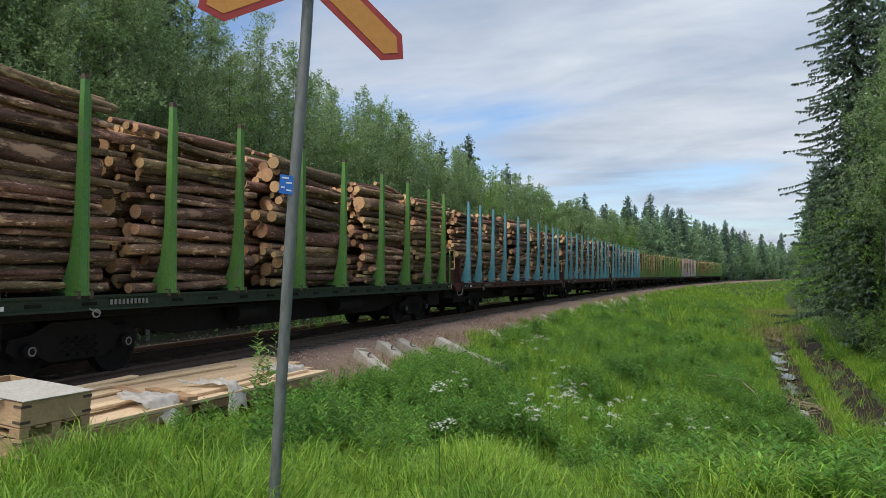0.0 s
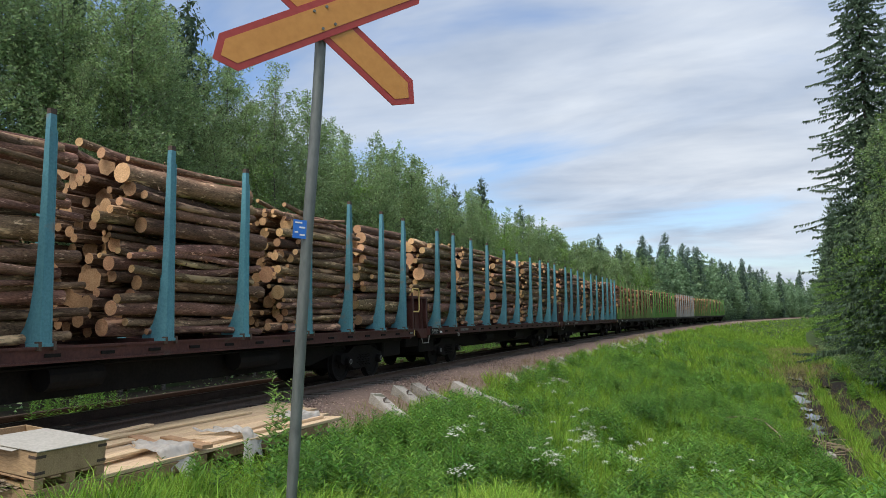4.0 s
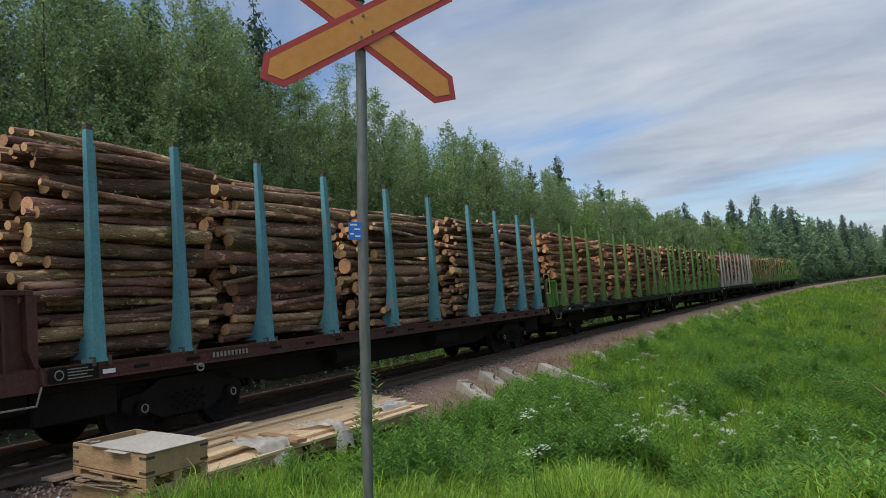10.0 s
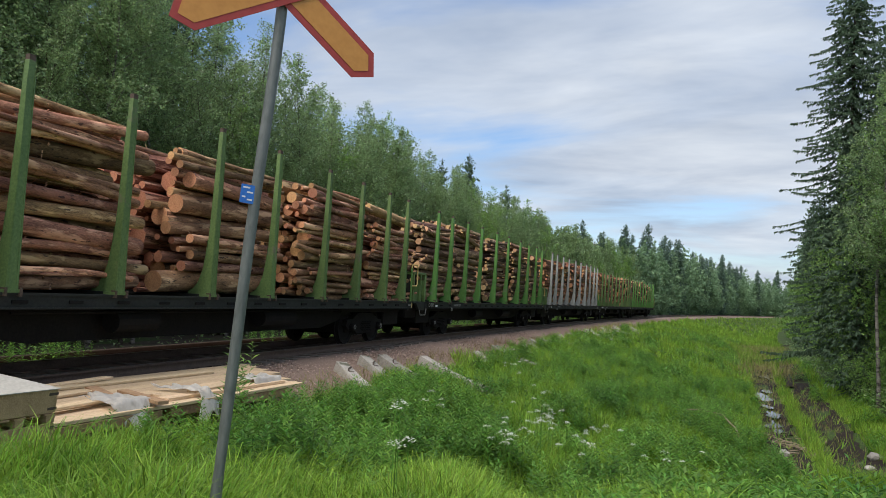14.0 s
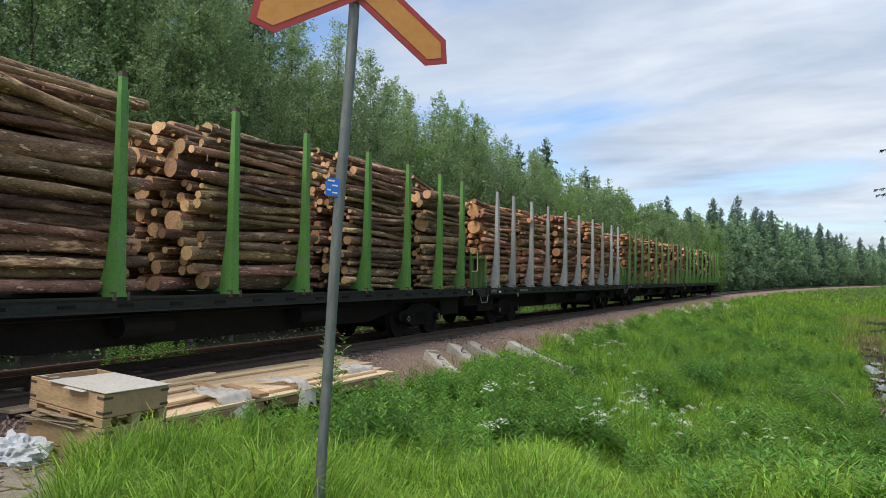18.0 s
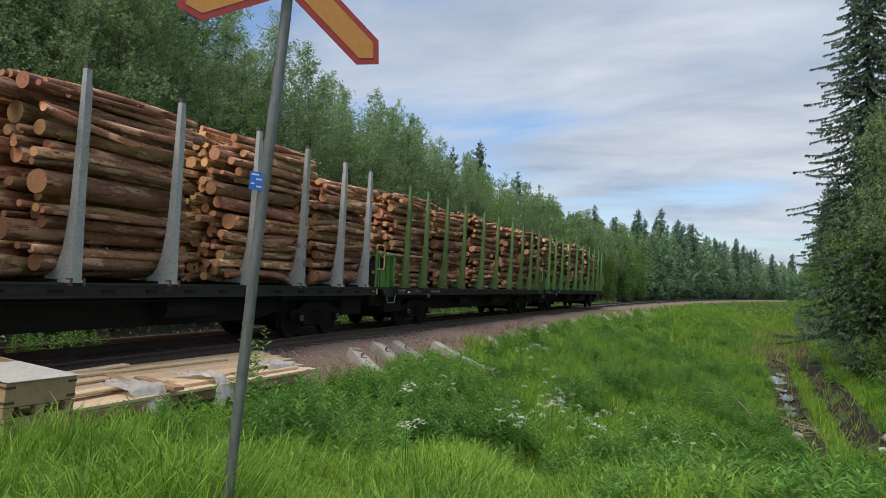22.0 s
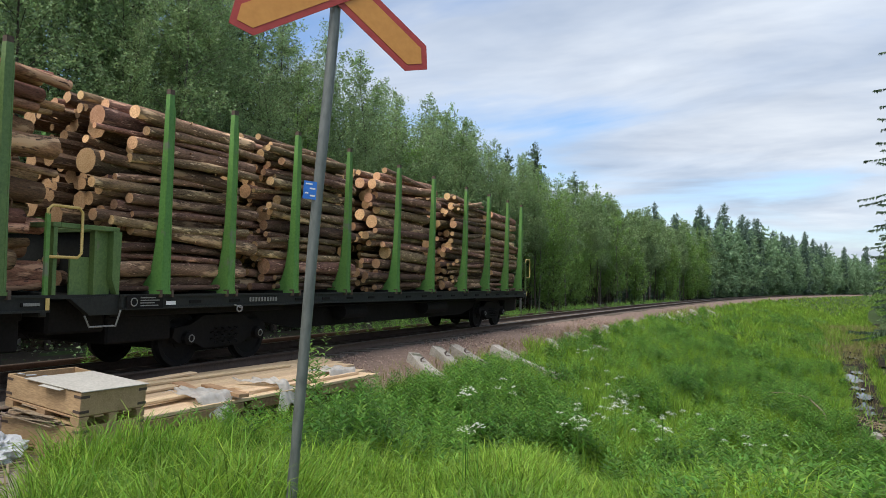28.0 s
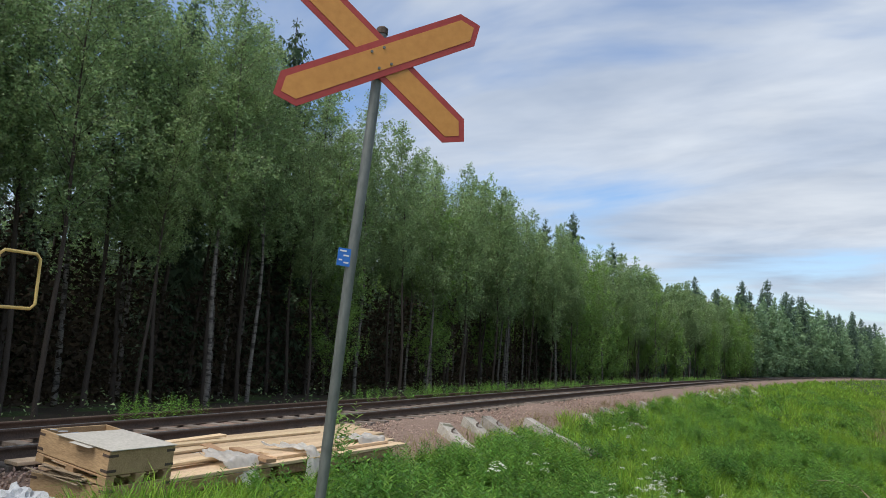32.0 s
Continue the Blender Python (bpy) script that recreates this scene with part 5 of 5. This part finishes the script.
    for cx, cy, sp in spots:
        for _ in range(4):
            x, y = cx + rng.normal(0, 0.34 * sp), cy + rng.normal(0, 0.45 * sp)
            if y < road_edge(x) + 0.5:
                continue
            z, h = float(land(x, y)), rng.uniform(0.7, 1.1)
            vs.append(np.array([[x - 0.004, y, z], [x + 0.004, y, z], [x + 0.003, y, z + h], [x - 0.003, y, z + h]]))
            k = 30
            a, r = rng.uniform(0, 6.3, k), rng.uniform(0.05, 0.095) * np.sqrt(rng.random(k))
            c = np.stack([x + r * np.cos(a), y + r * np.sin(a), z + h + 0.04 - r * r * 6 + rng.normal(0, 0.008, k)], -1)
            for q in c:
                s = 0.012
                cs.append(np.array([q + [s, 0, 0], q + [0, s, 0.002], q + [-s, 0, 0], q + [0, -s, 0.002]]))
    v, w = np.concatenate(vs), np.concatenate(cs)
    d = soup("umbel_flowers", np.concatenate([v, w]), quads((len(v) + len(w)) // 4), np.full((len(v) + len(w)) // 4, 4), ["weed", "petal"], np.r_[np.zeros(len(v) // 4), np.ones(len(w) // 4)])
    tagged(new("umbel_flowers", d), "white umbel flowers on thin green stems", "flowers", kind="stuff")


# ---- ditch, ruts, puddles ----
def make_ditch():
    for name, d0, slope, half, label in (("wet_rut", 12.38, 0.04, 0.58, "muddy ditch bottom holding dark water"), ("wheel_rut", 14.3, 0.038, 0.6, "dark muddy wheel rut along the ditch")):
        ys = np.arange(21.5 if name == "wet_rut" else 14, 95, 0.5)
        off = np.array([-1, -0.6, -0.2, 0.2, 0.6, 1]) * half
        rng = np.random.default_rng(3 if half > 0.59 else 4)
        v = []
        for y in ys:
            w = 1 + 0.25 * math.sin(y * 1.1) + 0.15 * rng.normal()
            for q, o in enumerate(off):
                x = bent(d0 + slope * (y - 29) + o * w + 0.12 * math.sin(y * 0.6), y)
                v.append((x, y, float(land(x, y)) + (0.02, -0.0, -0.03, -0.03, 0.0, 0.02)[q] + 0.035 + 0.02 * rng.normal() * (0 < q < 5)))
        k = len(off)
        i = (np.arange(len(ys) - 1)[:, None] * k + np.arange(k - 1)).ravel()
        ob = new(name, soup(name, v, np.stack([i, i + 1, i + k + 1, i + k], 1).ravel(), np.full(len(i), 4), ["mud"], smooth=True))
        tagged(ob, label, "rut", kind="structure")
    rng = random.Random(6)
    for y, L, W in ((30.6, 1.8, 0.46), (34.0, 1.2, 0.34), (36.6, 0.8, 0.3), (39.8, 2.2, 0.5), (44.0, 1.0, 0.35), (54.0, 3.6, 0.5)):
        pd = Mesh()
        cx = bent(12.38 + 0.04 * (y - 29) + 0.12 * math.sin(y * 0.6), y)
        out = [(W * math.cos(a) * rng.uniform(0.5, 1.15), L * math.sin(a) * rng.uniform(0.6, 1.15)) for a in np.linspace(0, 6.28, 25)[:-1]]
        pd.prism(out, -0.05, 0.0)
        z = max(float(land(cx + q[0] * 0.15, y + q[1] * 0.2)) for q in out)
        ob = new("puddle", pd.data("puddle", ["water"]))
        ob.matrix_basis = pose(cx, y, z + 0.055)
        tagged(ob, "shallow puddle mirroring the sky in the ditch", "puddle", "puddles in the ditch")
    stk = Mesh()
    for i in range(40):
        x, y = bent(12.6 + rng.gauss(0, 0.5), 26), 26.6 + rng.gauss(0, 1.0)
        z, a, l = float(land(x, y)) + rng.uniform(0.03, 0.16), rng.uniform(0, 3.1), rng.uniform(0.3, 0.9)
        stk.tube([(x - l * math.cos(a) / 2, y - l * math.sin(a) / 2, z), (x + l * math.cos(a) / 2, y + l * math.sin(a) / 2, z + rng.uniform(-0.06, 0.1))], [0.02, 0.012], 5)
    tagged(new("brushwood", stk.data("brushwood", ["stick"])), "dead sticks dammed up in the ditch", "brushwood", kind="stuff")
    br = Mesh()
    spine = [(9.6, 25.5), (10.1, 25.1), (10.7, 24.5), (11.05, 23.7), (11.2, 22.9)]
    br.tube([(x, y, float(land(x, y)) + h) for (x, y), h in zip(spine, (0.2, 0.42, 0.45, 0.36, 0.1))], [0.01, 0.018, 0.022, 0.026, 0.03], 6)
    br.tube([(10.7, 24.5, float(land(10.7, 24.5)) + 0.45), (10.5, 23.9, float(land(10.5, 23.9)) + 0.5)], [0.012, 0.005], 5)
    tagged(new("dead_branch", br.data("dead_branch", ["stick"], smooth=True)), "long bare dead branch lying on the grassy slope", "branch")
    for x, y, s in ((12.5, 24.7, 0.2), (15.05, 25.1, 0.24), (14.7, 24.2, 0.16)):
        bm = bmesh.new()
        bmesh.ops.create_icosphere(bm, subdivisions=2, radius=s)
        for v in bm.verts:
            v.co *= 1 + 0.25 * noise.noise(v.co * 6 + Vector((x, y, 0)))
            v.co.z *= 0.6
        d = bpy.data.meshes.new("boulder")
        bm.to_mesh(d)
        bm.free()
        d.materials.append(M["old_sleeper"])
        ob = new("boulder", d)
        ob.matrix_basis = pose(x, y, float(land(x, y)) + 0.05)
        tagged(ob, "pale grey stone lying beside the ditch", "stone", "stones by the ditch")


# ---- crossing: old sleepers, planks, crates ----
def make_old_sleepers():
    one = Mesh()
    one.add([(-0.16, -1.3, 0), (0.16, -1.3, 0), (0.16, 1.3, 0), (-0.16, 1.3, 0), (-0.13, -1.3, 0.25), (0.13, -1.3, 0.25), (0.12, -0.3, 0.19), (0.12, 0.3, 0.19), (0.13, 1.3, 0.25), (-0.13, 1.3, 0.25), (-0.12, 0.3, 0.19), (-0.12, -0.3, 0.19)],
            [(0, 3, 2, 1), (4, 5, 6, 11), (11, 6, 7, 10), (10, 7, 8, 9), (0, 1, 5, 4), (2, 3, 9, 8), (1, 2, 8, 7, 6, 5), (3, 0, 4, 11, 10, 9)])
    data = one.data("old_sleeper", ["old_sleeper"])
    rng = random.Random(14)
    # each lies down the bank: its upper end, then its heading
    ends = [(2.0, 15.36, -41), (1.86, 16.92, -36), (1.98, 17.83, -31), (2.48, 19.6, -25), (2.75, 24.46, -50)]
    ends += [(2.45 + rng.uniform(-0.2, 0.35), 27 + 1.7 * k + rng.uniform(-0.7, 0.7), -40 + rng.uniform(-22, 14)) for k in range(26)]
    for i, (x, y, way) in enumerate(ends):
        x = x if i < 5 else bent(x, y)
        d = x - y * y / (2 * BEND)
        z = float(np.interp(d, [1.2, 1.75, 2.3, 2.85, 3.4], [-0.24, -0.3, -0.42, -0.62, -0.9])) - (0.0 if i < 4 else 0.06)
        ob = new("old_sleeper", data)
        ob.matrix_basis = pose(x, y, z, 0, 0, way - 90) @ pose(0, 0, 0, -12.5 + rng.uniform(-2, 2), rng.uniform(-9, 9), 0) @ pose(0, 1.3, 0)
        tagged(ob, "discarded pale concrete sleeper half sunk in the bank", "sleeper", "discarded sleepers along the bank")
        if i < 3:
            cl = Mesh()
            cl.tube([(-0.05, -0.9, 0.2), (-0.05, -0.84, 0.27), (0.04, -0.76, 0.26), (0.05, -0.7, 0.19)], 0.018, 6)
            cl.box(-0.07, -0.95, 0.18, 0.07, -0.65, 0.215)
            part("rail_clip", cl, "iron", ob, "rusty rail clip")


def make_planks():
    rng = random.Random(15)
    st = thing("plank_stack", "low stack of fresh sawn planks and boards beside the track", "plank stack")
    base = on_line(9.1, 2.04, -0.3) @ pose(0, 0, 0, 0, 0, -3.5)
    st.matrix_basis = base
    for y in (-2.6, -0.3, 1.9):
        part("bearer", Mesh().box(-1.5, y - 0.07, 0, 0.66, y + 0.07, 0.14, cut=0.006), "plank_edge", st)
    for layer in range(2):
        x = -1.55 + 0.04 * layer
        while x < 0.6 - 0.1 * layer:
            w = rng.uniform(0.19, 0.3)
            y0, y1 = -2.95 + rng.uniform(-0.1, 0.35), 2.6 + 0.6 * (0.6 - x) + rng.uniform(-0.3, 0.2)
            if layer == 1 and x > 0.05:
                y0, y1 = rng.uniform(-0.5, 0.2), 2.2 + rng.uniform(-0.8, 0.4)
            part("plank", Mesh().box(-w / 2, y0, 0, w / 2, y1, 0.045, cut=0.004), "plank", st, m=pose(x + w / 2, 0, 0.14 + 0.048 * layer, rng.uniform(-0.1, 0.1), rng.uniform(-0.5, 0.5), rng.uniform(-0.15, 0.15)))
            x += w + rng.uniform(0.001, 0.008)
    for i, (x, y, a, l) in enumerate([(-0.15, -0.85, 63, 1.1), (0.42, -0.72, 74, 1.05), (0.3, 1.3, 8, 2.2), (-0.4, -1.6, 3, 1.6), (-0.9, 0.6, -2, 3.2), (0.3, -1.9, 5, 1.5), (-1.2, -1.0, 2, 2.6)]):
        part("loose_board", Mesh().box(-0.08, -l / 2, 0, 0.08, l / 2, 0.05 if i < 2 else 0.035, cut=0.004), "plank_edge" if i < 2 else "plank", st, m=pose(x, y, 0.242, rng.uniform(0, 1.5), rng.uniform(-3, 3), a))
    for y0, y1, x, a in ((-2.85, -0.7, 0.72, 0.8), (-0.5, 0.9, 0.7, -1.5), (1.1, 2.3, 0.74, 2.0)):
        part("edge_beam", Mesh().box(-0.055, y0, 0, 0.055, y1, 0.13, cut=0.008), "plank_edge", st, m=pose(x, 0, 0.0, 0, 0, a * 0.5))
    for cx, cy, w, l, seed in ((0.56, -1.15, 0.95, 0.6, 1), (0.58, 0.2, 1.0, 0.5, 2), (0.4, 2.0, 0.6, 0.75, 3)):
        sheet_of_film("plastic_sheet", base @ pose(cx, cy, 0.255), w, l, seed)


def sheet_of_film(name, m, w, l, seed):
    """A crumpled sheet that hangs down over the near edge."""
    k, v = 30, []
    for i in range(k):
        for j in range(k):
            p, q = i / (k - 1) - 0.5, j / (k - 1) - 0.5
            x, y = p * w * (1 + 0.7 * noise.noise(Vector((q * 3.3, seed * 1.7, 0)))), q * l * (1 + 0.7 * noise.noise(Vector((p * 3.3, seed * 1.7, 3))))
            fold = 0.08 * abs(noise.noise(Vector((x * 4, y * 5, seed)))) + 0.035 * noise.noise(Vector((x * 5 + y * 9, y * 11, seed + 5)))
            over = max(0, x - 0.12)
            v.append((x - 0.55 * over + 0.03 * math.sin(y * 11 + seed) * over * 3, y, 0.03 + fold * (1 - 0.4 * (over > 0)) - 0.85 * over))
    i = (np.arange(k - 1)[:, None] * k + np.arange(k - 1)).ravel()
    d = soup(name, v, np.stack([i, i + 1, i + k + 1, i + k], 1).ravel(), np.full(len(i), 4), ["film"], smooth=True)
    ob = new(name, d)
    ob.matrix_basis = m
    sol = ob.modifiers.new("thick", "SOLIDIFY")
    sol.thickness = 0.004
    tagged(ob, "crumpled clear plastic sheet draped over planks", "plastic sheet")


def make_crates():
    def collar(name, m, L, W, H, label, lid):
        c = thing(name, label, "crate", "stacked crates", m)
        for nm, b in (("long_side", (0, 0, 0, L, 0.022, H)), ("long_side", (0, W - 0.022, 0, L, W, H)), ("short_side", (0, 0.022, 0, 0.022, W - 0.022, H)), ("short_side", (L - 0.022, 0.022, 0, L, W - 0.022, H))):
            part(nm, Mesh().box(*b, cut=0.003), "crate_wood", c)
        for x, y in ((0, 0), (L, 0), (0, W), (L, W)):
            for z in (0.03, H - 0.06):
                h = Mesh()
                sx, sy = (1 if x == 0 else -1), (1 if y == 0 else -1)
                xa, ya = x - sx * 0.004, y - sy * 0.004
                h.box(*sorted_box(xa, ya, z, xa + sx * 0.11, ya + sy * 0.004, z + 0.028))
                h.box(*sorted_box(xa, ya, z, xa + sx * 0.004, ya + sy * 0.11, z + 0.028))
                part("hinge", h, "iron", c, "dark iron corner hinge")
        part("floor_board", Mesh().box(0.022, 0.022, -0.01, L - 0.022, W - 0.022, 0.015), "crate_wood", c)
        if lid:
            part("lid", Mesh().box(-0.02, -0.01, H + 0.004, L - 0.33, W + 0.015, H + 0.014, cut=0.002), "lid_board", c, "warped grey hardboard lid", pose(0.0, 0, 0, 0.6, 0.5, 1.5))
            part("lid_scrap", Mesh().box(0.3, W - 0.12, H + 0.012, 0.62, W + 0.05, H + 0.017), "lid_board", c, "torn pale board edge", pose(0, 0, 0.012, -2, 0, 3))
            for k in range(3):
                bm = Mesh()
                bm.prism([(0.05 * math.cos(q) * (1 + 0.3 * math.sin(3 * q + k)), 0.03 * math.sin(q)) for q in np.linspace(0, 6.28, 9)[:-1]], 0, 0.012)
                part("paper_scrap", bm, "bag", c, "white paper scrap", pose(L - 0.12 - 0.11 * k, W - 0.08 - 0.05 * k, H + 0.004, 12, 6, 40 * k))
        part("strap_line", Mesh().box(0.18, -0.003, 0.0, 0.192, 0, H), "iron", c)
        return c

    def pallet(m, L, W):
        p = thing("wooden_pallet", "weathered wooden pallet under a crate", "pallet", "pallets", m)
        for i in range(5):
            y = i * (W - 0.12) / 4
            part("deck_board", Mesh().box(0, y, 0.075, L, y + 0.12, 0.095, cut=0.003), "crate_wood", p)
        for y in (0, W / 2 - 0.05, W - 0.1):
            for x in (0, L / 2 - 0.07, L - 0.14):
                part("block", Mesh().box(x, y, 0.018, x + 0.14, y + 0.1, 0.075), "crate_wood", p)
            part("bottom_board", Mesh().box(0, y, 0, L, y + 0.1, 0.018), "crate_wood", p)
        return p

    # long sides face the road; the upper crate is tipped up at its far end
    spin = 178
    low = pose(3.05, 6.3, -0.36, 0, 0, spin)
    pallet(low, 1.25, 0.82)
    collar("bottom_crate", low @ pose(0, 0, 0.106), 1.25, 0.82, 0.245, "pale wooden pallet collar crate at the bottom of a stack", False)
    rng = random.Random(23)
    for k in range(9):
        l = rng.uniform(0.35, 0.95)
        ob = new("splintered_board", Mesh().box(-l / 2, -0.02, 0, l / 2, 0.02, 0.01, cut=0.002).data("splintered_board", ["stick"]))
        ob.matrix_basis = low @ pose(rng.uniform(0.45, 0.85), 0.82 + rng.uniform(-0.02, 0.05), 0.355 + rng.uniform(0, 0.08), rng.uniform(-30, 30), rng.uniform(-9, 1), rng.uniform(-6, 6))
        tagged(ob, "weathered splintered board wedged between two crates", "board", "splintered boards")
    up = low @ pose(0.0, 0, 0.356, 0, -5.0, -2)
    pallet(up, 1.25, 0.82)
    collar("top_crate", up @ pose(0, 0, 0.106), 1.25, 0.82, 0.245, "pale wooden collar crate with a grey board lid", True)


def sorted_box(x0, y0, z0, x1, y1, z1):
    return min(x0, x1), min(y0, y1), min(z0, z1), max(x0, x1), max(y0, y1), max(z0, z1)


def make_bags():
    for name, x, y, sx, sy, sz, seed in (("plastic_bag", 2.17, 5.1, 0.38, 0.26, 0.19, 1), ("plastic_bag", 2.0, 4.75, 0.28, 0.2, 0.09, 2)):
        bm = bmesh.new()
        bmesh.ops.create_icosphere(bm, subdivisions=4, radius=1)
        for v in bm.verts:
            p = v.co.copy()
            v.co *= 1 + 0.35 * noise.noise(p * 1.6 + Vector((seed, 0, 0))) + 0.3 * abs(noise.noise(p * 3.5 + Vector((0, seed, 0)))) - 0.34 * abs(noise.noise(p * 6)) - 0.2 * abs(noise.noise(p * 11))
            v.co = Vector((v.co.x * sx, v.co.y * sy, max(v.co.z, -0.5) * sz))
        d = bpy.data.meshes.new(name)
        bm.to_mesh(d)
        bm.free()
        d.materials.append(M["bag"])
        ob = new(name, d)
        ob.matrix_basis = pose(x, y, float(land(x, y)) + 0.5 * sz)
        tagged(ob, "crumpled white plastic bag lying on the dirt", "bag", "white bags on the ground")


def make_road():
    xs, ss = np.arange(1.6, 14, 0.25), np.r_[0, 0.12, np.arange(0.4, 9, 0.35)]
    v = []
    for s in ss:
        for x in xs:
            y = road_edge(x) + 0.12 * math.sin(x * 3.1) + 0.08 * math.sin(x * 7.3 + 1) - s
            v.append((x, y, float(land(x, y)) + (0.018 if s else -0.03) + 0.012 * math.sin(x * 9 + y * 5)))
    k = len(xs)
    i = (np.arange(len(ss) - 1)[:, None] * k + np.arange(k - 1)).ravel()
    ob = new("dirt_road", soup("dirt_road", v, np.stack([i, i + k, i + k + 1, i + 1], 1).ravel(), np.full(len(i), 4), ["road_dirt"], smooth=True))
    tagged(ob, "dusty grey-brown dirt road at the level crossing", "road", kind="structure")
    rng = random.Random(4)
    ch = Mesh()
    for _ in range(220):
        x, y = rng.uniform(1.2, 3.2), rng.uniform(3.6, 5.9)
        z, a, l = float(land(x, y)) + 0.02, rng.uniform(0, 3.1), rng.uniform(0.05, 0.3)
        ch.box(-l / 2, -0.012, 0, l / 2, 0.012, 0.012, m=pose(x, y, z + rng.uniform(0, 0.03), 0, rng.uniform(-8, 8), math.degrees(a)))
    tagged(new("wood_litter", ch.data("wood_litter", ["stick"])), "litter of bark and splintered wood on the dirt", "litter", kind="stuff")


# ---- the crossing sign ----
def make_sign():
    base, top = Vector((6.889, 3.584, -0.6)), Vector((7.082, 3.736, 3.52))
    s = thing("crossing_sign", "yellow and red level crossing cross on a leaning pole", "road sign")
    post = Mesh()
    n = 28
    pts = [base.lerp(top, i / n) + Vector((0.006 * math.sin(i * 0.35), 0.006 * math.cos(i * 0.5), 0)) for i in range(n + 1)]
    post.tube(pts, [0.0325 - 0.004 * math.exp(-((i - 8.2) / 0.7) ** 2) for i in range(n + 1)], 16)
    part("pole", post, "zinc", s, "dented grey galvanised steel pole", smooth=True)
    part("pole_cap", Mesh().tube([top - Vector((0, 0, 0.012)), top + Vector((0, 0, 0.022)), top + Vector((0, 0, 0.034))], [0.037, 0.037, 0.024], 16), "iron", s, "dark cap on the pole's end")
    out, along = Vector((0.727, -0.687, 0)), Vector((0.687, 0.727, 0))
    face = Matrix(((along.x, 0, out.x, 0), (along.y, 0, out.y, 0), (0, 1, 0, 0), (0, 0, 0, 1)))  # local x along the sign, y up, z out of its face
    hub = Vector((7.107, 3.713, 3.336))

    def bar(L, W, tip):
        return [(-L, 0), (-L + tip, -W), (L - tip, -W), (L, 0), (L - tip, W), (-L + tip, W)]

    for ang, lift in ((-37.8, 0.0), (28.2, 0.012)):
        m = Matrix.Translation(hub) @ face @ pose(0, 0, lift, 0, 0, ang)
        arm = part("arm", Mesh().prism(bar(0.722, 0.111, 0.097), 0, 0.006), "sign_red", s, "red-edged sign arm with pointed ends", m)
        part("arm_face", Mesh().prism(bar(0.672, 0.072, 0.063), 0.006, 0.009), "sign_yellow", arm, "yellow reflective sign face")
        if lift:
            for x in (-0.05, 0.035):
                for y in (-0.055, 0.055):
                    part("bolt", Mesh().tube([(x, y, 0.008), (x, y, 0.016)], 0.009, 8), "zinc", arm)
    part("clamp", Mesh().box(-0.05, -0.09, -0.085, 0.05, 0.09, -0.002, cut=0.004), "zinc", s, m=Matrix.Translation(hub) @ face)
    pl = Matrix.Translation((7.008, 3.633, 2.086)) @ face @ pose(0, 0, 0, 0, 0, -4)
    plate = part("number_plate", Mesh().box(-0.055, -0.053, 0, 0.03, 0.053, 0.003), "plate_blue", s, "small blue plate with white marks", pl)
    for x, y, l in ((-0.045, 0.032, 0.04), (-0.02, 0.006, 0.034), (-0.045, -0.022, 0.02), (-0.015, -0.036, 0.03)):
        part("mark", Mesh().box(x, y, 0.003, x + l, y + 0.009, 0.0045), "plate_white", plate)


def motions():
    for k, wagon, piles in TRAIN:
        for ob, y in [(wagon, 0.0)] + piles:
            rows = []
            for t, s in RUN:
                c = s + HALF - k * PITCH + SLACK[k]
                rows.append((t, on_line(c) @ pose(0, y, RISE + (DECK - 0.03 if ob is not wagon else 0))))
            walk(ob, rows)
    # the wheels roll on the rails
    ts = [i / 10 for i in range(321)]
    run = [math.degrees(-(float(np.interp(t, [r[0] for r in RUN], [r[1] for r in RUN])) - RUN[0][1]) / 0.475) for t in ts]
    for k, wagon, piles in TRAIN:
        for ob in wagon.children_recursive:
            if ob.name.split(".")[0] == "wheel":
                at, flip = ob.location.copy(), 0 if ob.location.x > 0 else 180
                walk(ob, [(t, pose(*at, a) @ pose(0, 0, 0, 0, 0, flip)) for t, a in zip(ts, run)])


make_ground()
make_road()
make_ballast()
make_track()
TRAIN = make_train()
make_sign()
make_planks()
make_crates()
make_bags()
make_old_sleepers()
make_ditch()
make_forest()
make_weeds()
make_grass()
motions()
